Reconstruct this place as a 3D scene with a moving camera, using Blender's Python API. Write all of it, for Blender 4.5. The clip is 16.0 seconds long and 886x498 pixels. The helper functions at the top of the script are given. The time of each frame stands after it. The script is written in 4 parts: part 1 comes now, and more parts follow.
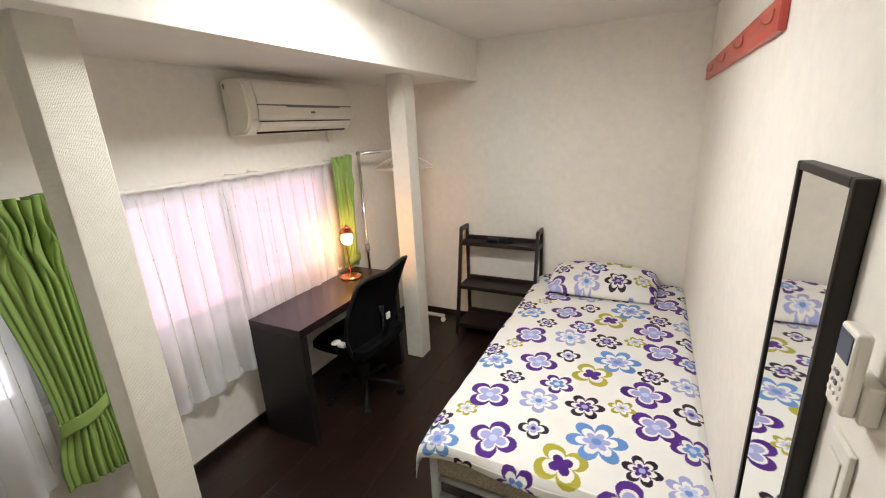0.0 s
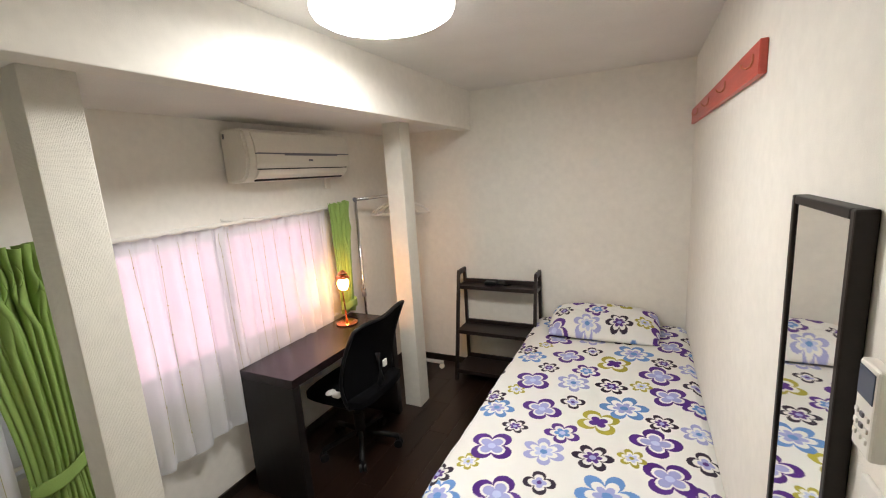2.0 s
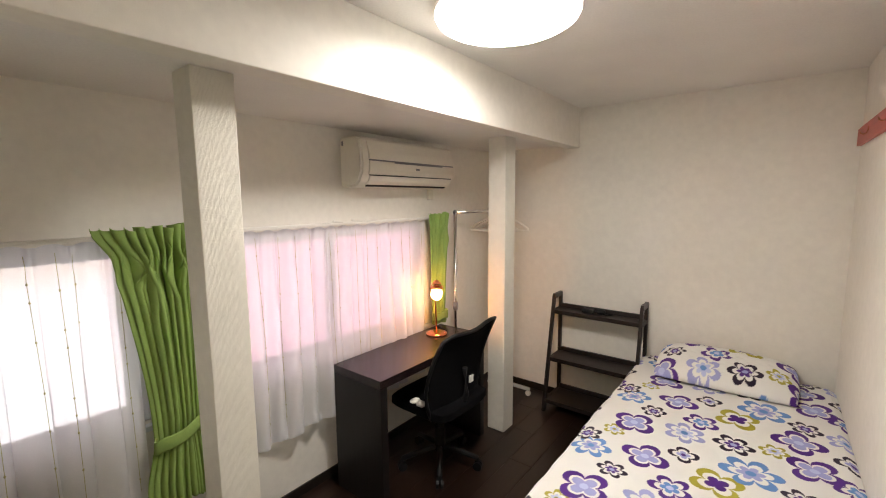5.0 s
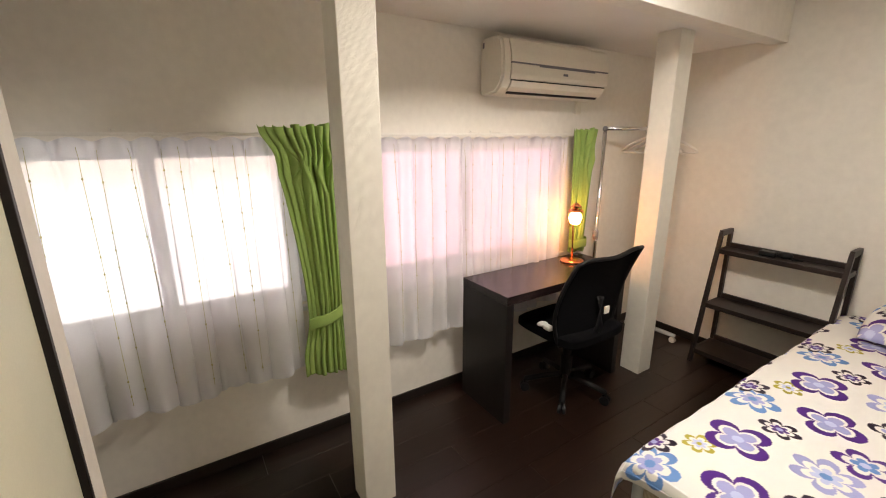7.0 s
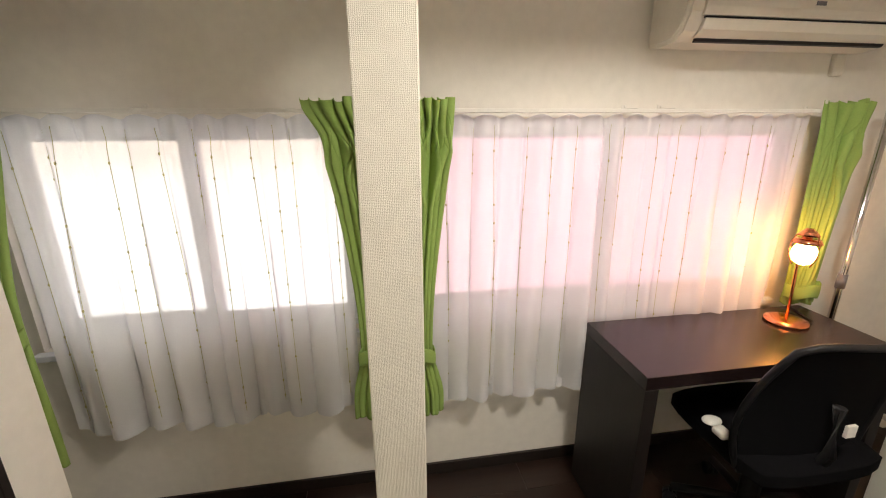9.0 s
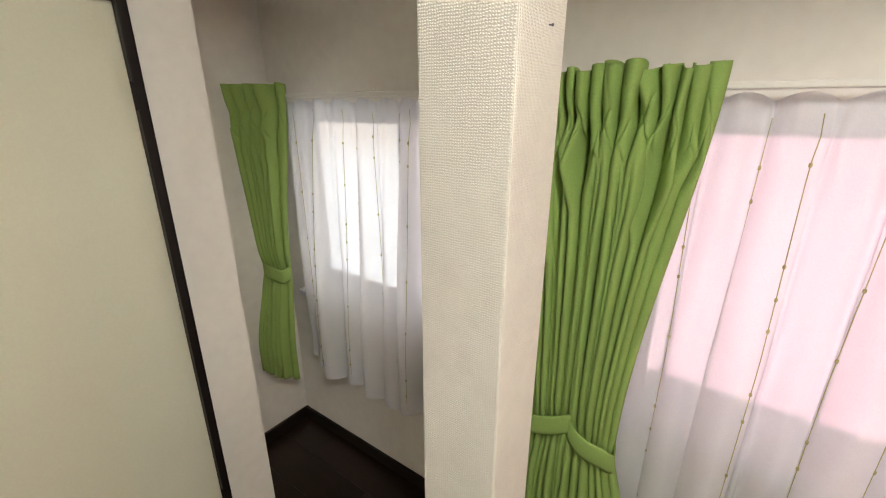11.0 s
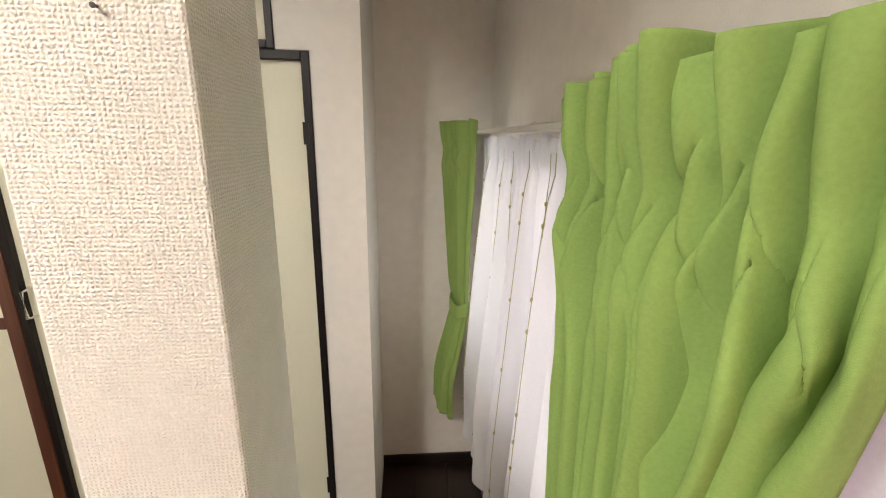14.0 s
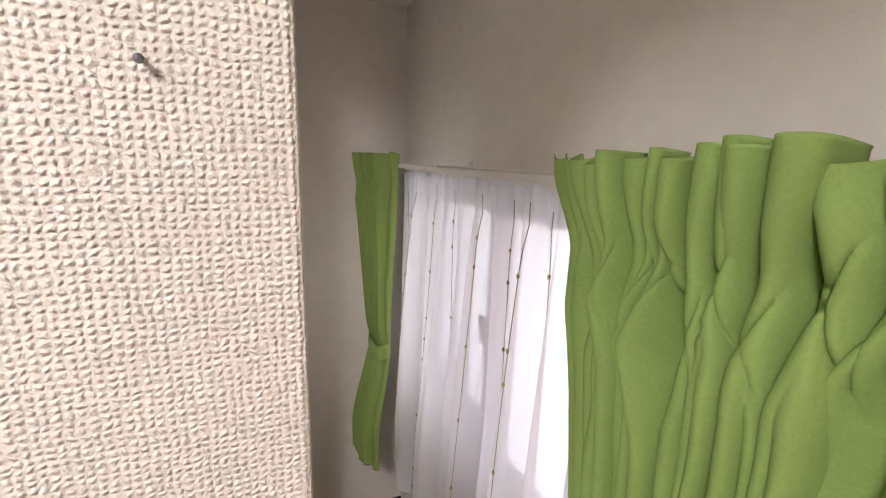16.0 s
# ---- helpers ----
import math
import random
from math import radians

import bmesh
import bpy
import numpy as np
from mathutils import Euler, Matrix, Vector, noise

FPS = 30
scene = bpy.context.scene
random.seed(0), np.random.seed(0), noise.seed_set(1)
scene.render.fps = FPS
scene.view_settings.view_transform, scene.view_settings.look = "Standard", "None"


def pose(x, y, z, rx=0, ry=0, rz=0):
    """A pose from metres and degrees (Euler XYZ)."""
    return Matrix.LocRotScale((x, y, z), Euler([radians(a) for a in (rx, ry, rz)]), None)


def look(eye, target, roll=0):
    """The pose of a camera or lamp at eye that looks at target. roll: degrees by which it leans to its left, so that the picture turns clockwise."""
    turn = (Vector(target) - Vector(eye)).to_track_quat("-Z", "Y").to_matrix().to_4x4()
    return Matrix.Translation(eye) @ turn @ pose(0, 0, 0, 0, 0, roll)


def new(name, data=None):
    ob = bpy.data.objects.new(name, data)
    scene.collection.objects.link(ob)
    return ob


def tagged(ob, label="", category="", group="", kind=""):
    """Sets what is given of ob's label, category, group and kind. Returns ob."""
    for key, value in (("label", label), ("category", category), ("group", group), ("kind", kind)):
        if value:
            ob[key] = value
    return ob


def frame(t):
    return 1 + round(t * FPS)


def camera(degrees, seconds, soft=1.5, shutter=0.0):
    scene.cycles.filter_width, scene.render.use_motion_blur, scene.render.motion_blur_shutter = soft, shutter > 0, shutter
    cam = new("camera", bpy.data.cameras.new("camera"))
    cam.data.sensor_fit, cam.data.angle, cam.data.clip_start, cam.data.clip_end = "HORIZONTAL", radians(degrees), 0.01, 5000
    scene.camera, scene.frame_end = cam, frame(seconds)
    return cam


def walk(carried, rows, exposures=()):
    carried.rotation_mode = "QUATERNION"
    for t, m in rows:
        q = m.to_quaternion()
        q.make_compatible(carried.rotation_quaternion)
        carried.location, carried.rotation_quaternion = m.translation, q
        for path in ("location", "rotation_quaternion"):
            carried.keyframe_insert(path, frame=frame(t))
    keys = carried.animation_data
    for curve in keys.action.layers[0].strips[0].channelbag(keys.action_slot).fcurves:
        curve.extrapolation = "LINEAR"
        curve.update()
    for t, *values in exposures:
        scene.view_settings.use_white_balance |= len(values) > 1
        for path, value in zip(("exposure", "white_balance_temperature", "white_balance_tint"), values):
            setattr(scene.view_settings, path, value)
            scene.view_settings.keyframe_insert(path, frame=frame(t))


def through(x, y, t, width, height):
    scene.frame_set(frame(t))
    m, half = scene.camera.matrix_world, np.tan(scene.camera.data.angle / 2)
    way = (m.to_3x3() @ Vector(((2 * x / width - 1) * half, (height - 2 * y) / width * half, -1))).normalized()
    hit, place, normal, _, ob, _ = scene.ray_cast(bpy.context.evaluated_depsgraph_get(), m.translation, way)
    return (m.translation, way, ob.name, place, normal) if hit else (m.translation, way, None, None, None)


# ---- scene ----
cam = camera(93.5, 16.0, soft=1.1)
PATH = [
    (0, (2.022, 0.219, 1.696), (1.16, 1.932, 1.127), -2.9),
    (0.5, (2.024, 0.221, 1.691), (1.161, 1.91, 1.056), -3.1),
    (1, (2.021, 0.231, 1.678), (1.176, 1.912, 0.998), -3.3),
    (1.5, (2.017, 0.228, 1.683), (1.159, 1.959, 1.166), -3.7),
    (2, (2.019, 0.237, 1.683), (1.155, 2.004, 1.322), -3.7),
    (2.5, (2.02, 0.234, 1.686), (1.149, 2.02, 1.457), -3.5),
    (3, (2.015, 0.227, 1.685), (1.109, 2.004, 1.537), -3.0),
    (3.5, (2.013, 0.233, 1.677), (1.032, 1.97, 1.544), -2.4),
    (6, (1.931, 0.286, 1.53), (0.48, 1.611, 1.154), -0.1),
    (6.5, (1.947, 0.311, 1.48), (0.384, 1.477, 1.035), -0.2),
    (7, (1.906, 0.313, 1.473), (0.28, 1.359, 0.961), -0.3),
    (7.5, (1.894, 0.373, 1.453), (0.204, 1.294, 0.909), -0.4),
    (8, (1.735, 0.518, 1.432), (-0.028, 1.295, 0.894), -0.4),
    (8.2, (1.675, 0.586, 1.444), (-0.123, 1.272, 0.898), -0.4),
    (10.3, (1.121, 1.018, 1.467), (-0.691, 0.445, 0.844), -0.0),
    (10.5, (1.084, 1.022, 1.472), (-0.657, 0.266, 0.842), -0.1),
    (11, (1.003, 1.135, 1.458), (-0.538, 0.035, 0.814), 0.1),
    (11.5, (0.871, 1.247, 1.454), (-0.449, -0.086, 0.759), 0.2),
    (12, (0.649, 1.208, 1.413), (-0.486, -0.298, 0.748), 0.6),
    (12.5, (0.484, 1.152, 1.415), (-0.276, -0.564, 0.723), 1.2),
    (13, (0.325, 1.226, 1.431), (0.011, -0.616, 0.722), 0.75),
    (13.5, (0.318, 1.202, 1.445), (0.145, -0.656, 0.726), 0.9),
    (14, (0.31, 1.222, 1.473), (0.154, -0.705, 0.959), 0.9),
    (14.5, (0.328, 1.207, 1.525), (0.117, -0.765, 1.263), 1.5),
    (15.1, (0.303, 1.218, 1.537), (-0.125, -0.726, 1.336), 2.1),
    (15.5, (0.389, 1.159, 1.501), (-0.342, -0.685, 1.242), 1.9),
    (16, (0.458, 1.111, 1.516), (-0.283, -0.699, 1.099), 1.9),
]
walk(cam, [(t, look(eye, target, roll)) for t, eye, target, roll in PATH],
     [(0, 0.78, 6400, 10), (1.5, 0.73, 6400, 10), (2, 0.64, 6400, 10), (3, 0.57, 6400, 10), (3.5, 0.56, 6500, 11), (6, 0.66, 6950, 13), (7, 0.74, 7150, 14), (8.2, 0.76, 7200, 13), (10.5, 0.54, 6950, 8), (11, 0.58, 6750, 9),
      (11.5, 0.70, 6700, 10), (12, 0.58, 6750, 11), (12.5, 0.66, 6700, 9), (13.5, 0.94, 6850, 10), (15.1, 0.98, 6450, 18), (16, 0.66, 6450, 20)])

# ---- world and light ----
world = bpy.data.worlds.new("world")
scene.world = world
world.use_nodes = True
wn = world.node_tree
sky = wn.nodes.new("ShaderNodeTexSky")
sky.sky_type, sky.sun_disc = "NISHITA", False
sky.sun_elevation, sky.sun_rotation = radians(40), radians(250)
wn.links.new(sky.outputs[0], wn.nodes["Background"].inputs[0])
wn.nodes["Background"].inputs[1].default_value = 0.1
sun = new("sun", bpy.data.lights.new("sun", "SUN"))
sun.data.energy, sun.data.angle, sun.data.color = 2.0, radians(0.5), (1, 0.95, 0.88)
sun.matrix_world = look((-4, -3, 5), (0, 0, 0))

# ---- plan, in metres ----
XR, YB, YA = 2.30, 3.42, -0.41      # right wall, back wall, alcove wall; the window wall is x = 0
ZS, ZC = 2.00, 2.29                 # low ceiling over the windows, main ceiling
XBEAM = 0.775                       # face of the beam
SX = 0.438                          # edge of the closet wall beside the alcove
RAIL = 1.50

# ---- materials ----


def mat(name, base, rough=0.5, metal=0.0, grain=0.0, grain_scale=60.0, stain=0.0, stain_scale=3.0, bump=0.0, bump_scale=200.0, coat=0.0, rough_var=0.0, spec=0.5):
    m = bpy.data.materials.new(name)
    m.use_nodes = True
    nt = m.node_tree
    b = nt.nodes["Principled BSDF"]
    b.inputs["Base Color"].default_value = (*base, 1)
    b.inputs["Roughness"].default_value = rough
    b.inputs["Metallic"].default_value = metal
    b.inputs["Coat Weight"].default_value = coat
    b.inputs["Specular IOR Level"].default_value = spec
    co = nt.nodes.new("ShaderNodeTexCoord").outputs["Object"]

    def noise_at(scale, detail=4.0):
        n = nt.nodes.new("ShaderNodeTexNoise")
        n.inputs["Scale"].default_value, n.inputs["Detail"].default_value = scale, detail
        nt.links.new(co, n.inputs["Vector"])
        return n.outputs["Fac"]

    def spread(fac, lo, hi):
        r = nt.nodes.new("ShaderNodeMapRange")
        r.inputs["From Min"].default_value, r.inputs["From Max"].default_value = 0.3, 0.7
        r.inputs["To Min"].default_value, r.inputs["To Max"].default_value = lo, hi
        nt.links.new(fac, r.inputs["Value"])
        return r.outputs[0]

    if grain or stain:
        g = spread(noise_at(grain_scale), 1 - grain, 1 + grain)
        s = spread(noise_at(stain_scale, 3), 1 - stain, 1 + stain)
        mul = nt.nodes.new("ShaderNodeMath")
        mul.operation = "MULTIPLY"
        nt.links.new(g, mul.inputs[0]), nt.links.new(s, mul.inputs[1])
        mix = nt.nodes.new("ShaderNodeVectorMath")
        mix.operation = "SCALE"
        mix.inputs[0].default_value = base
        nt.links.new(mul.outputs[0], mix.inputs["Scale"])
        nt.links.new(mix.outputs[0], b.inputs["Base Color"])
    if rough_var:
        nt.links.new(spread(noise_at(stain_scale * 4), rough - rough_var, rough + rough_var), b.inputs["Roughness"])
    if bump:
        bp = nt.nodes.new("ShaderNodeBump")
        bp.inputs["Strength"].default_value, bp.inputs["Distance"].default_value = 1.0, bump
        nt.links.new(noise_at(bump_scale, 2), bp.inputs["Height"])
        nt.links.new(bp.outputs[0], b.inputs["Normal"])
    return m


def wallpaper(name, base, relief):
    """White vinyl paper, embossed with a coarse cloth weave of about 3 mm."""
    m = mat(name, base, 0.75, grain=0.03, grain_scale=25, stain=0.03, stain_scale=1.5)
    nt = m.node_tree
    n, l = nt.nodes, nt.links
    co = n.new("ShaderNodeTexCoord").outputs["Object"]
    sep = n.new("ShaderNodeSeparateXYZ")
    l.new(co, sep.inputs[0])
    add = n.new("ShaderNodeMath")
    l.new(sep.outputs[0], add.inputs[0]), l.new(sep.outputs[1], add.inputs[1])
    com = n.new("ShaderNodeCombineXYZ")
    l.new(add.outputs[0], com.inputs[0]), l.new(sep.outputs[2], com.inputs[1])
    # the threads wander, so that no two rows run alike
    drift = n.new("ShaderNodeTexNoise")
    drift.inputs["Scale"].default_value, drift.inputs["Detail"].default_value = 70.0, 3.0
    l.new(com.outputs[0], drift.inputs["Vector"])
    shift = n.new("ShaderNodeVectorMath")
    shift.operation = "MULTIPLY_ADD"
    shift.inputs[1].default_value = (0.0035, 0.0035, 0.0)
    l.new(drift.outputs["Color"], shift.inputs[0]), l.new(com.outputs[0], shift.inputs[2])
    heights = []
    for axis, scale in (("X", 270.0), ("Y", 300.0)):
        w = n.new("ShaderNodeTexWave")
        w.wave_type, w.bands_direction = "BANDS", axis
        w.inputs["Scale"].default_value = scale / 3.2
        w.inputs["Distortion"].default_value = 2.6
        w.inputs["Detail"].default_value = 2.0
        w.inputs["Detail Scale"].default_value = 2.2
        l.new(shift.outputs[0], w.inputs["Vector"])
        heights.append(w.outputs["Fac"])
    mx = n.new("ShaderNodeMath")
    mx.operation = "MULTIPLY"
    l.new(heights[0], mx.inputs[0]), l.new(heights[1], mx.inputs[1])
    fine = n.new("ShaderNodeTexNoise")
    fine.inputs["Scale"].default_value = 420
    l.new(com.outputs[0], fine.inputs["Vector"])
    sm = n.new("ShaderNodeMath")
    l.new(mx.outputs[0], sm.inputs[0]), l.new(fine.outputs["Fac"], sm.inputs[1])
    bp = n.new("ShaderNodeBump")
    bp.inputs["Strength"].default_value, bp.inputs["Distance"].default_value = 1.0, relief
    l.new(sm.outputs[0], bp.inputs["Height"])
    l.new(bp.outputs[0], n["Principled BSDF"].inputs["Normal"])
    return m


def wood(name, base, rough, coat=0.0, along="Y", contrast=0.35):
    m = mat(name, base, rough, coat=coat)
    nt = m.node_tree
    n, l = nt.nodes, nt.links
    mp = n.new("ShaderNodeMapping")
    mp.inputs["Scale"].default_value = {"X": (1.5, 30, 30), "Y": (30, 1.5, 30), "Z": (30, 30, 1.5)}[along]
    l.new(n.new("ShaderNodeTexCoord").outputs["Object"], mp.inputs[0])
    t = n.new("ShaderNodeTexNoise")
    t.inputs["Scale"].default_value, t.inputs["Detail"].default_value, t.inputs["Distortion"].default_value = 1.0, 6.0, 1.5
    l.new(mp.outputs[0], t.inputs["Vector"])
    info = n.new("ShaderNodeObjectInfo")
    r = n.new("ShaderNodeMapRange")
    r.inputs["From Min"].default_value, r.inputs["From Max"].default_value = 0.3, 0.7
    r.inputs["To Min"].default_value, r.inputs["To Max"].default_value = 1 - contrast, 1 + contrast
    l.new(t.outputs["Fac"], r.inputs["Value"])
    rr = n.new("ShaderNodeMapRange")
    rr.inputs["To Min"].default_value, rr.inputs["To Max"].default_value = 0.85, 1.15
    l.new(info.outputs["Random"], rr.inputs["Value"])
    mul = n.new("ShaderNodeMath")
    mul.operation = "MULTIPLY"
    l.new(r.outputs[0], mul.inputs[0]), l.new(rr.outputs[0], mul.inputs[1])
    sc = n.new("ShaderNodeVectorMath")
    sc.operation = "SCALE"
    sc.inputs[0].default_value = base
    l.new(mul.outputs[0], sc.inputs["Scale"])
    l.new(sc.outputs[0], n["Principled BSDF"].inputs["Base Color"])
    bp = n.new("ShaderNodeBump")
    bp.inputs["Distance"].default_value, bp.inputs["Strength"].default_value = 0.0003, 0.6
    l.new(t.outputs["Fac"], bp.inputs["Height"])
    l.new(bp.outputs[0], n["Principled BSDF"].inputs["Normal"])
    return m


def cloth(name, base, through=0.25, weave=900.0, holes=0.0, bump=0.0004):
    """Woven cloth that lets some light through; holes: how open the weave is."""
    m = mat(name, base, 0.85, grain=0.06, grain_scale=300, stain=0.05, stain_scale=6, bump=bump, bump_scale=weave, spec=0.2)
    nt = m.node_tree
    n, l = nt.nodes, nt.links
    b, out = n["Principled BSDF"], n["Material Output"]
    tr = n.new("ShaderNodeBsdfTranslucent")
    tr.inputs["Color"].default_value = (*base, 1)
    mix = n.new("ShaderNodeMixShader")
    mix.inputs[0].default_value = through
    l.new(b.outputs[0], mix.inputs[1]), l.new(tr.outputs[0], mix.inputs[2])
    last = mix
    if holes:
        clear = n.new("ShaderNodeBsdfTransparent")
        last = n.new("ShaderNodeMixShader")
        last.inputs[0].default_value = holes
        l.new(mix.outputs[0], last.inputs[1]), l.new(clear.outputs[0], last.inputs[2])
    l.new(last.outputs[0], out.inputs[0])
    return m


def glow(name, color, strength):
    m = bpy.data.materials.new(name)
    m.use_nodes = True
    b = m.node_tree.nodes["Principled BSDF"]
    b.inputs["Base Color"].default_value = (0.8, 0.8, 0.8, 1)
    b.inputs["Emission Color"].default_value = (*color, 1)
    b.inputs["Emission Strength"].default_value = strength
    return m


def glass(name, rough, tint=(1, 1, 1)):
    m = mat(name, tint, rough)
    b = m.node_tree.nodes["Principled BSDF"]
    b.inputs["Transmission Weight"].default_value = 1.0
    b.inputs["IOR"].default_value = 1.45
    return m


PAPER = mat("white_wallpaper", (0.80, 0.770, 0.70), 0.75, grain=0.03, grain_scale=25, stain=0.03, stain_scale=1.5, bump=0.0005, bump_scale=330)
WEAVE = wallpaper("woven_white_wallpaper", (0.78, 0.752, 0.665), 0.0009)
CEIL = mat("ceiling_paper", (0.78, 0.755, 0.71), 0.8, grain=0.03, grain_scale=120, stain=0.03, bump=0.0003, bump_scale=260)
FLOORM = wood("dark_floorboard", (0.014, 0.0055, 0.0030), 0.34, along="Y", contrast=0.30)
BASEM = mat("dark_baseboard", (0.012, 0.007, 0.005), 0.45, grain=0.15)
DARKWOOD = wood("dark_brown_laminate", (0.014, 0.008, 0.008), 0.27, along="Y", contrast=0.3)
# same laminate, upright grain; the desk sides' shade is put into its darker colour
DARKWOODZ_SHADED = wood("dark_brown_laminate_upright_shaded", (0.007, 0.0045, 0.004), 0.5, along="Z", contrast=0.3)
RACKWOOD = wood("dark_stained_wood", (0.014, 0.0075, 0.006), 0.42, along="X", contrast=0.3)
FRAMEWOOD = mat("dark_frame_paint", (0.009, 0.0055, 0.0045), 0.45, spec=0.35, grain=0.2, grain_scale=80)
BROWNWOOD = wood("brown_frame_wood", (0.10, 0.035, 0.018), 0.4, along="Z", contrast=0.3)
DOORM = mat("cream_door_panel", (0.74, 0.72, 0.56), 0.55, grain=0.02, grain_scale=200, stain=0.04, stain_scale=2, bump=0.0001, bump_scale=400)
GREEN = cloth("green_curtain_cloth", (0.27, 0.40, 0.112), 0.03, 1500, bump=0.0002)
SHEER = cloth("white_sheer_cloth", (0.93, 0.935, 0.955), 0.50, 1800, holes=0.28, bump=0.0001)
THREAD = mat("olive_thread", (0.40, 0.38, 0.16), 0.8)
WHITEPL = mat("white_plastic", (0.78, 0.76, 0.70), 0.4, grain=0.02, stain=0.03, rough_var=0.05)
ACPL = mat("aged_white_plastic", (0.74, 0.70, 0.61), 0.42, grain=0.02, stain=0.04, rough_var=0.05)
GREYPL = mat("grey_plastic", (0.16, 0.16, 0.18), 0.45)
BLACKPL = mat("black_plastic", (0.006, 0.006, 0.007), 0.5, grain=0.2, spec=0.3)
BLACKCLOTH = mat("black_mesh_cloth", (0.004, 0.004, 0.005), 0.95, spec=0.1, grain=0.3, grain_scale=400, bump=0.0006, bump_scale=700)
CHROME = mat("chrome", (0.75, 0.75, 0.76), 0.12, 1.0, rough_var=0.05)
COPPER = mat("copper", (0.80, 0.30, 0.16), 0.22, 1.0, rough_var=0.06)
ALU = mat("white_window_frame", (0.70, 0.72, 0.76), 0.45, grain=0.03, stain=0.04)
STEEL = mat("grey_enamelled_steel", (0.50, 0.53, 0.53), 0.4, grain=0.04, stain=0.05)
REDWOOD = wood("red_painted_wood", (0.47, 0.075, 0.055), 0.38, along="Y", contrast=0.10)
MATTRESS = mat("beige_mattress_cloth", (0.42, 0.36, 0.27), 0.9, grain=0.25, grain_scale=90, stain=0.15, stain_scale=9, bump=0.001, bump_scale=300)
MIRROR = mat("mirror_glass", (0.88, 0.90, 0.89), 0.02, 1.0)
SCREEN = mat("grey_display", (0.06, 0.08, 0.12), 0.15)
LAMPGLOW = glow("lamp_diffuser", (1.0, 0.975, 0.94), 80.0)
LAMPRING = glow("lamp_diffuser_ring", (1.0, 0.975, 0.94), 13.0)
LAMPRIM = glow("lamp_diffuser_rim", (1.0, 0.975, 0.94), 5.0)
BULB = glow("warm_bulb", (1.0, 0.44, 0.11), 70.0)
PANE = glass("frosted_pane", 0.35)
FLOWER = cloth("flower_print_cotton", (0.8, 0.8, 0.76), 0.05, 1500, bump=0.0003)
nt = FLOWER.node_tree
at = nt.nodes.new("ShaderNodeVertexColor")
at.layer_name = "print"
nt.links.new(at.outputs[0], nt.nodes["Principled BSDF"].inputs["Base Color"])

# ---- mesh helpers ----


def part(name, bm, material, parent=None, label="", smooth=False):
    me = bpy.data.meshes.new(name)
    bm.to_mesh(me)
    bm.free()
    me.materials.append(material)
    if smooth:
        for p in me.polygons:
            p.use_smooth = True
    ob = new(name, me)
    if parent is not None:
        ob.parent = parent
    if label:
        ob["label"] = label
    return ob


def thing(name, x, y, z, label, category, group="", kind=""):
    """An Empty at the base of a thing. Its parts are built in world space and moved under it."""
    e = new(name)
    e.location = (x, y, z)
    e.empty_display_size = 0.05
    return tagged(e, label, category, group, kind)


def under(ob, parent):
    """Hang a part that was built in world space under its thing."""
    ob.parent = parent
    top = parent
    off = Vector((0, 0, 0))
    while top is not None:
        off += top.location
        top = top.parent
    ob.location = -off
    return ob


def piece(name, bm, material, parent, label="", smooth=False):
    return under(part(name, bm, material, None, label, smooth), parent)


def box(x0, y0, z0, x1, y1, z1, bevel=0.0, segs=2, bm=None):
    own = bmesh.new()
    bmesh.ops.create_cube(own, size=1)
    for v in own.verts:
        v.co = Vector(((x0 + x1) / 2 + v.co.x * (x1 - x0), (y0 + y1) / 2 + v.co.y * (y1 - y0), (z0 + z1) / 2 + v.co.z * (z1 - z0)))
    if bevel:
        bmesh.ops.bevel(own, geom=own.edges[:], offset=bevel, segments=segs, affect="EDGES", profile=0.5)
    if bm is None:
        return own
    return joined(bm, own)


def joined(bm, other):
    me = bpy.data.meshes.new("joined")
    other.to_mesh(me)
    other.free()
    bm.from_mesh(me)
    bpy.data.meshes.remove(me)
    return bm


def rod(a, b, r, segs=16, bm=None, r2=None):
    """A round bar from a to b."""
    a, b = Vector(a), Vector(b)
    own = bmesh.new()
    bmesh.ops.create_cone(own, cap_ends=True, segments=segs, radius1=r, radius2=r if r2 is None else r2, depth=(b - a).length)
    q = (b - a).to_track_quat("Z", "Y").to_matrix().to_4x4()
    bmesh.ops.transform(own, matrix=Matrix.Translation((a + b) / 2) @ q, verts=own.verts)
    return own if bm is None else joined(bm, own)


def ball(c, r, bm=None, squash=(1, 1, 1), segs=20):
    own = bmesh.new()
    bmesh.ops.create_uvsphere(own, u_segments=segs, v_segments=segs // 2, radius=r)
    for v in own.verts:
        v.co = Vector(c) + Vector((v.co.x * squash[0], v.co.y * squash[1], v.co.z * squash[2]))
    return own if bm is None else joined(bm, own)


def tube(points, r, segs=10, bm=None):
    """A bent bar through points."""
    own = bmesh.new()
    pts = [Vector(p) for p in points]
    rings = []
    for i, p in enumerate(pts):
        d = (pts[min(i + 1, len(pts) - 1)] - pts[max(i - 1, 0)]).normalized()
        q = d.to_track_quat("Z", "Y")
        rings.append([own.verts.new(p + q @ Vector((r * math.cos(k * math.tau / segs), r * math.sin(k * math.tau / segs), 0))) for k in range(segs)])
    for a, b in zip(rings, rings[1:]):
        for k in range(segs):
            own.faces.new((a[k], a[(k + 1) % segs], b[(k + 1) % segs], b[k]))
    own.faces.new(rings[0][::-1]), own.faces.new(rings[-1])
    return own if bm is None else joined(bm, own)


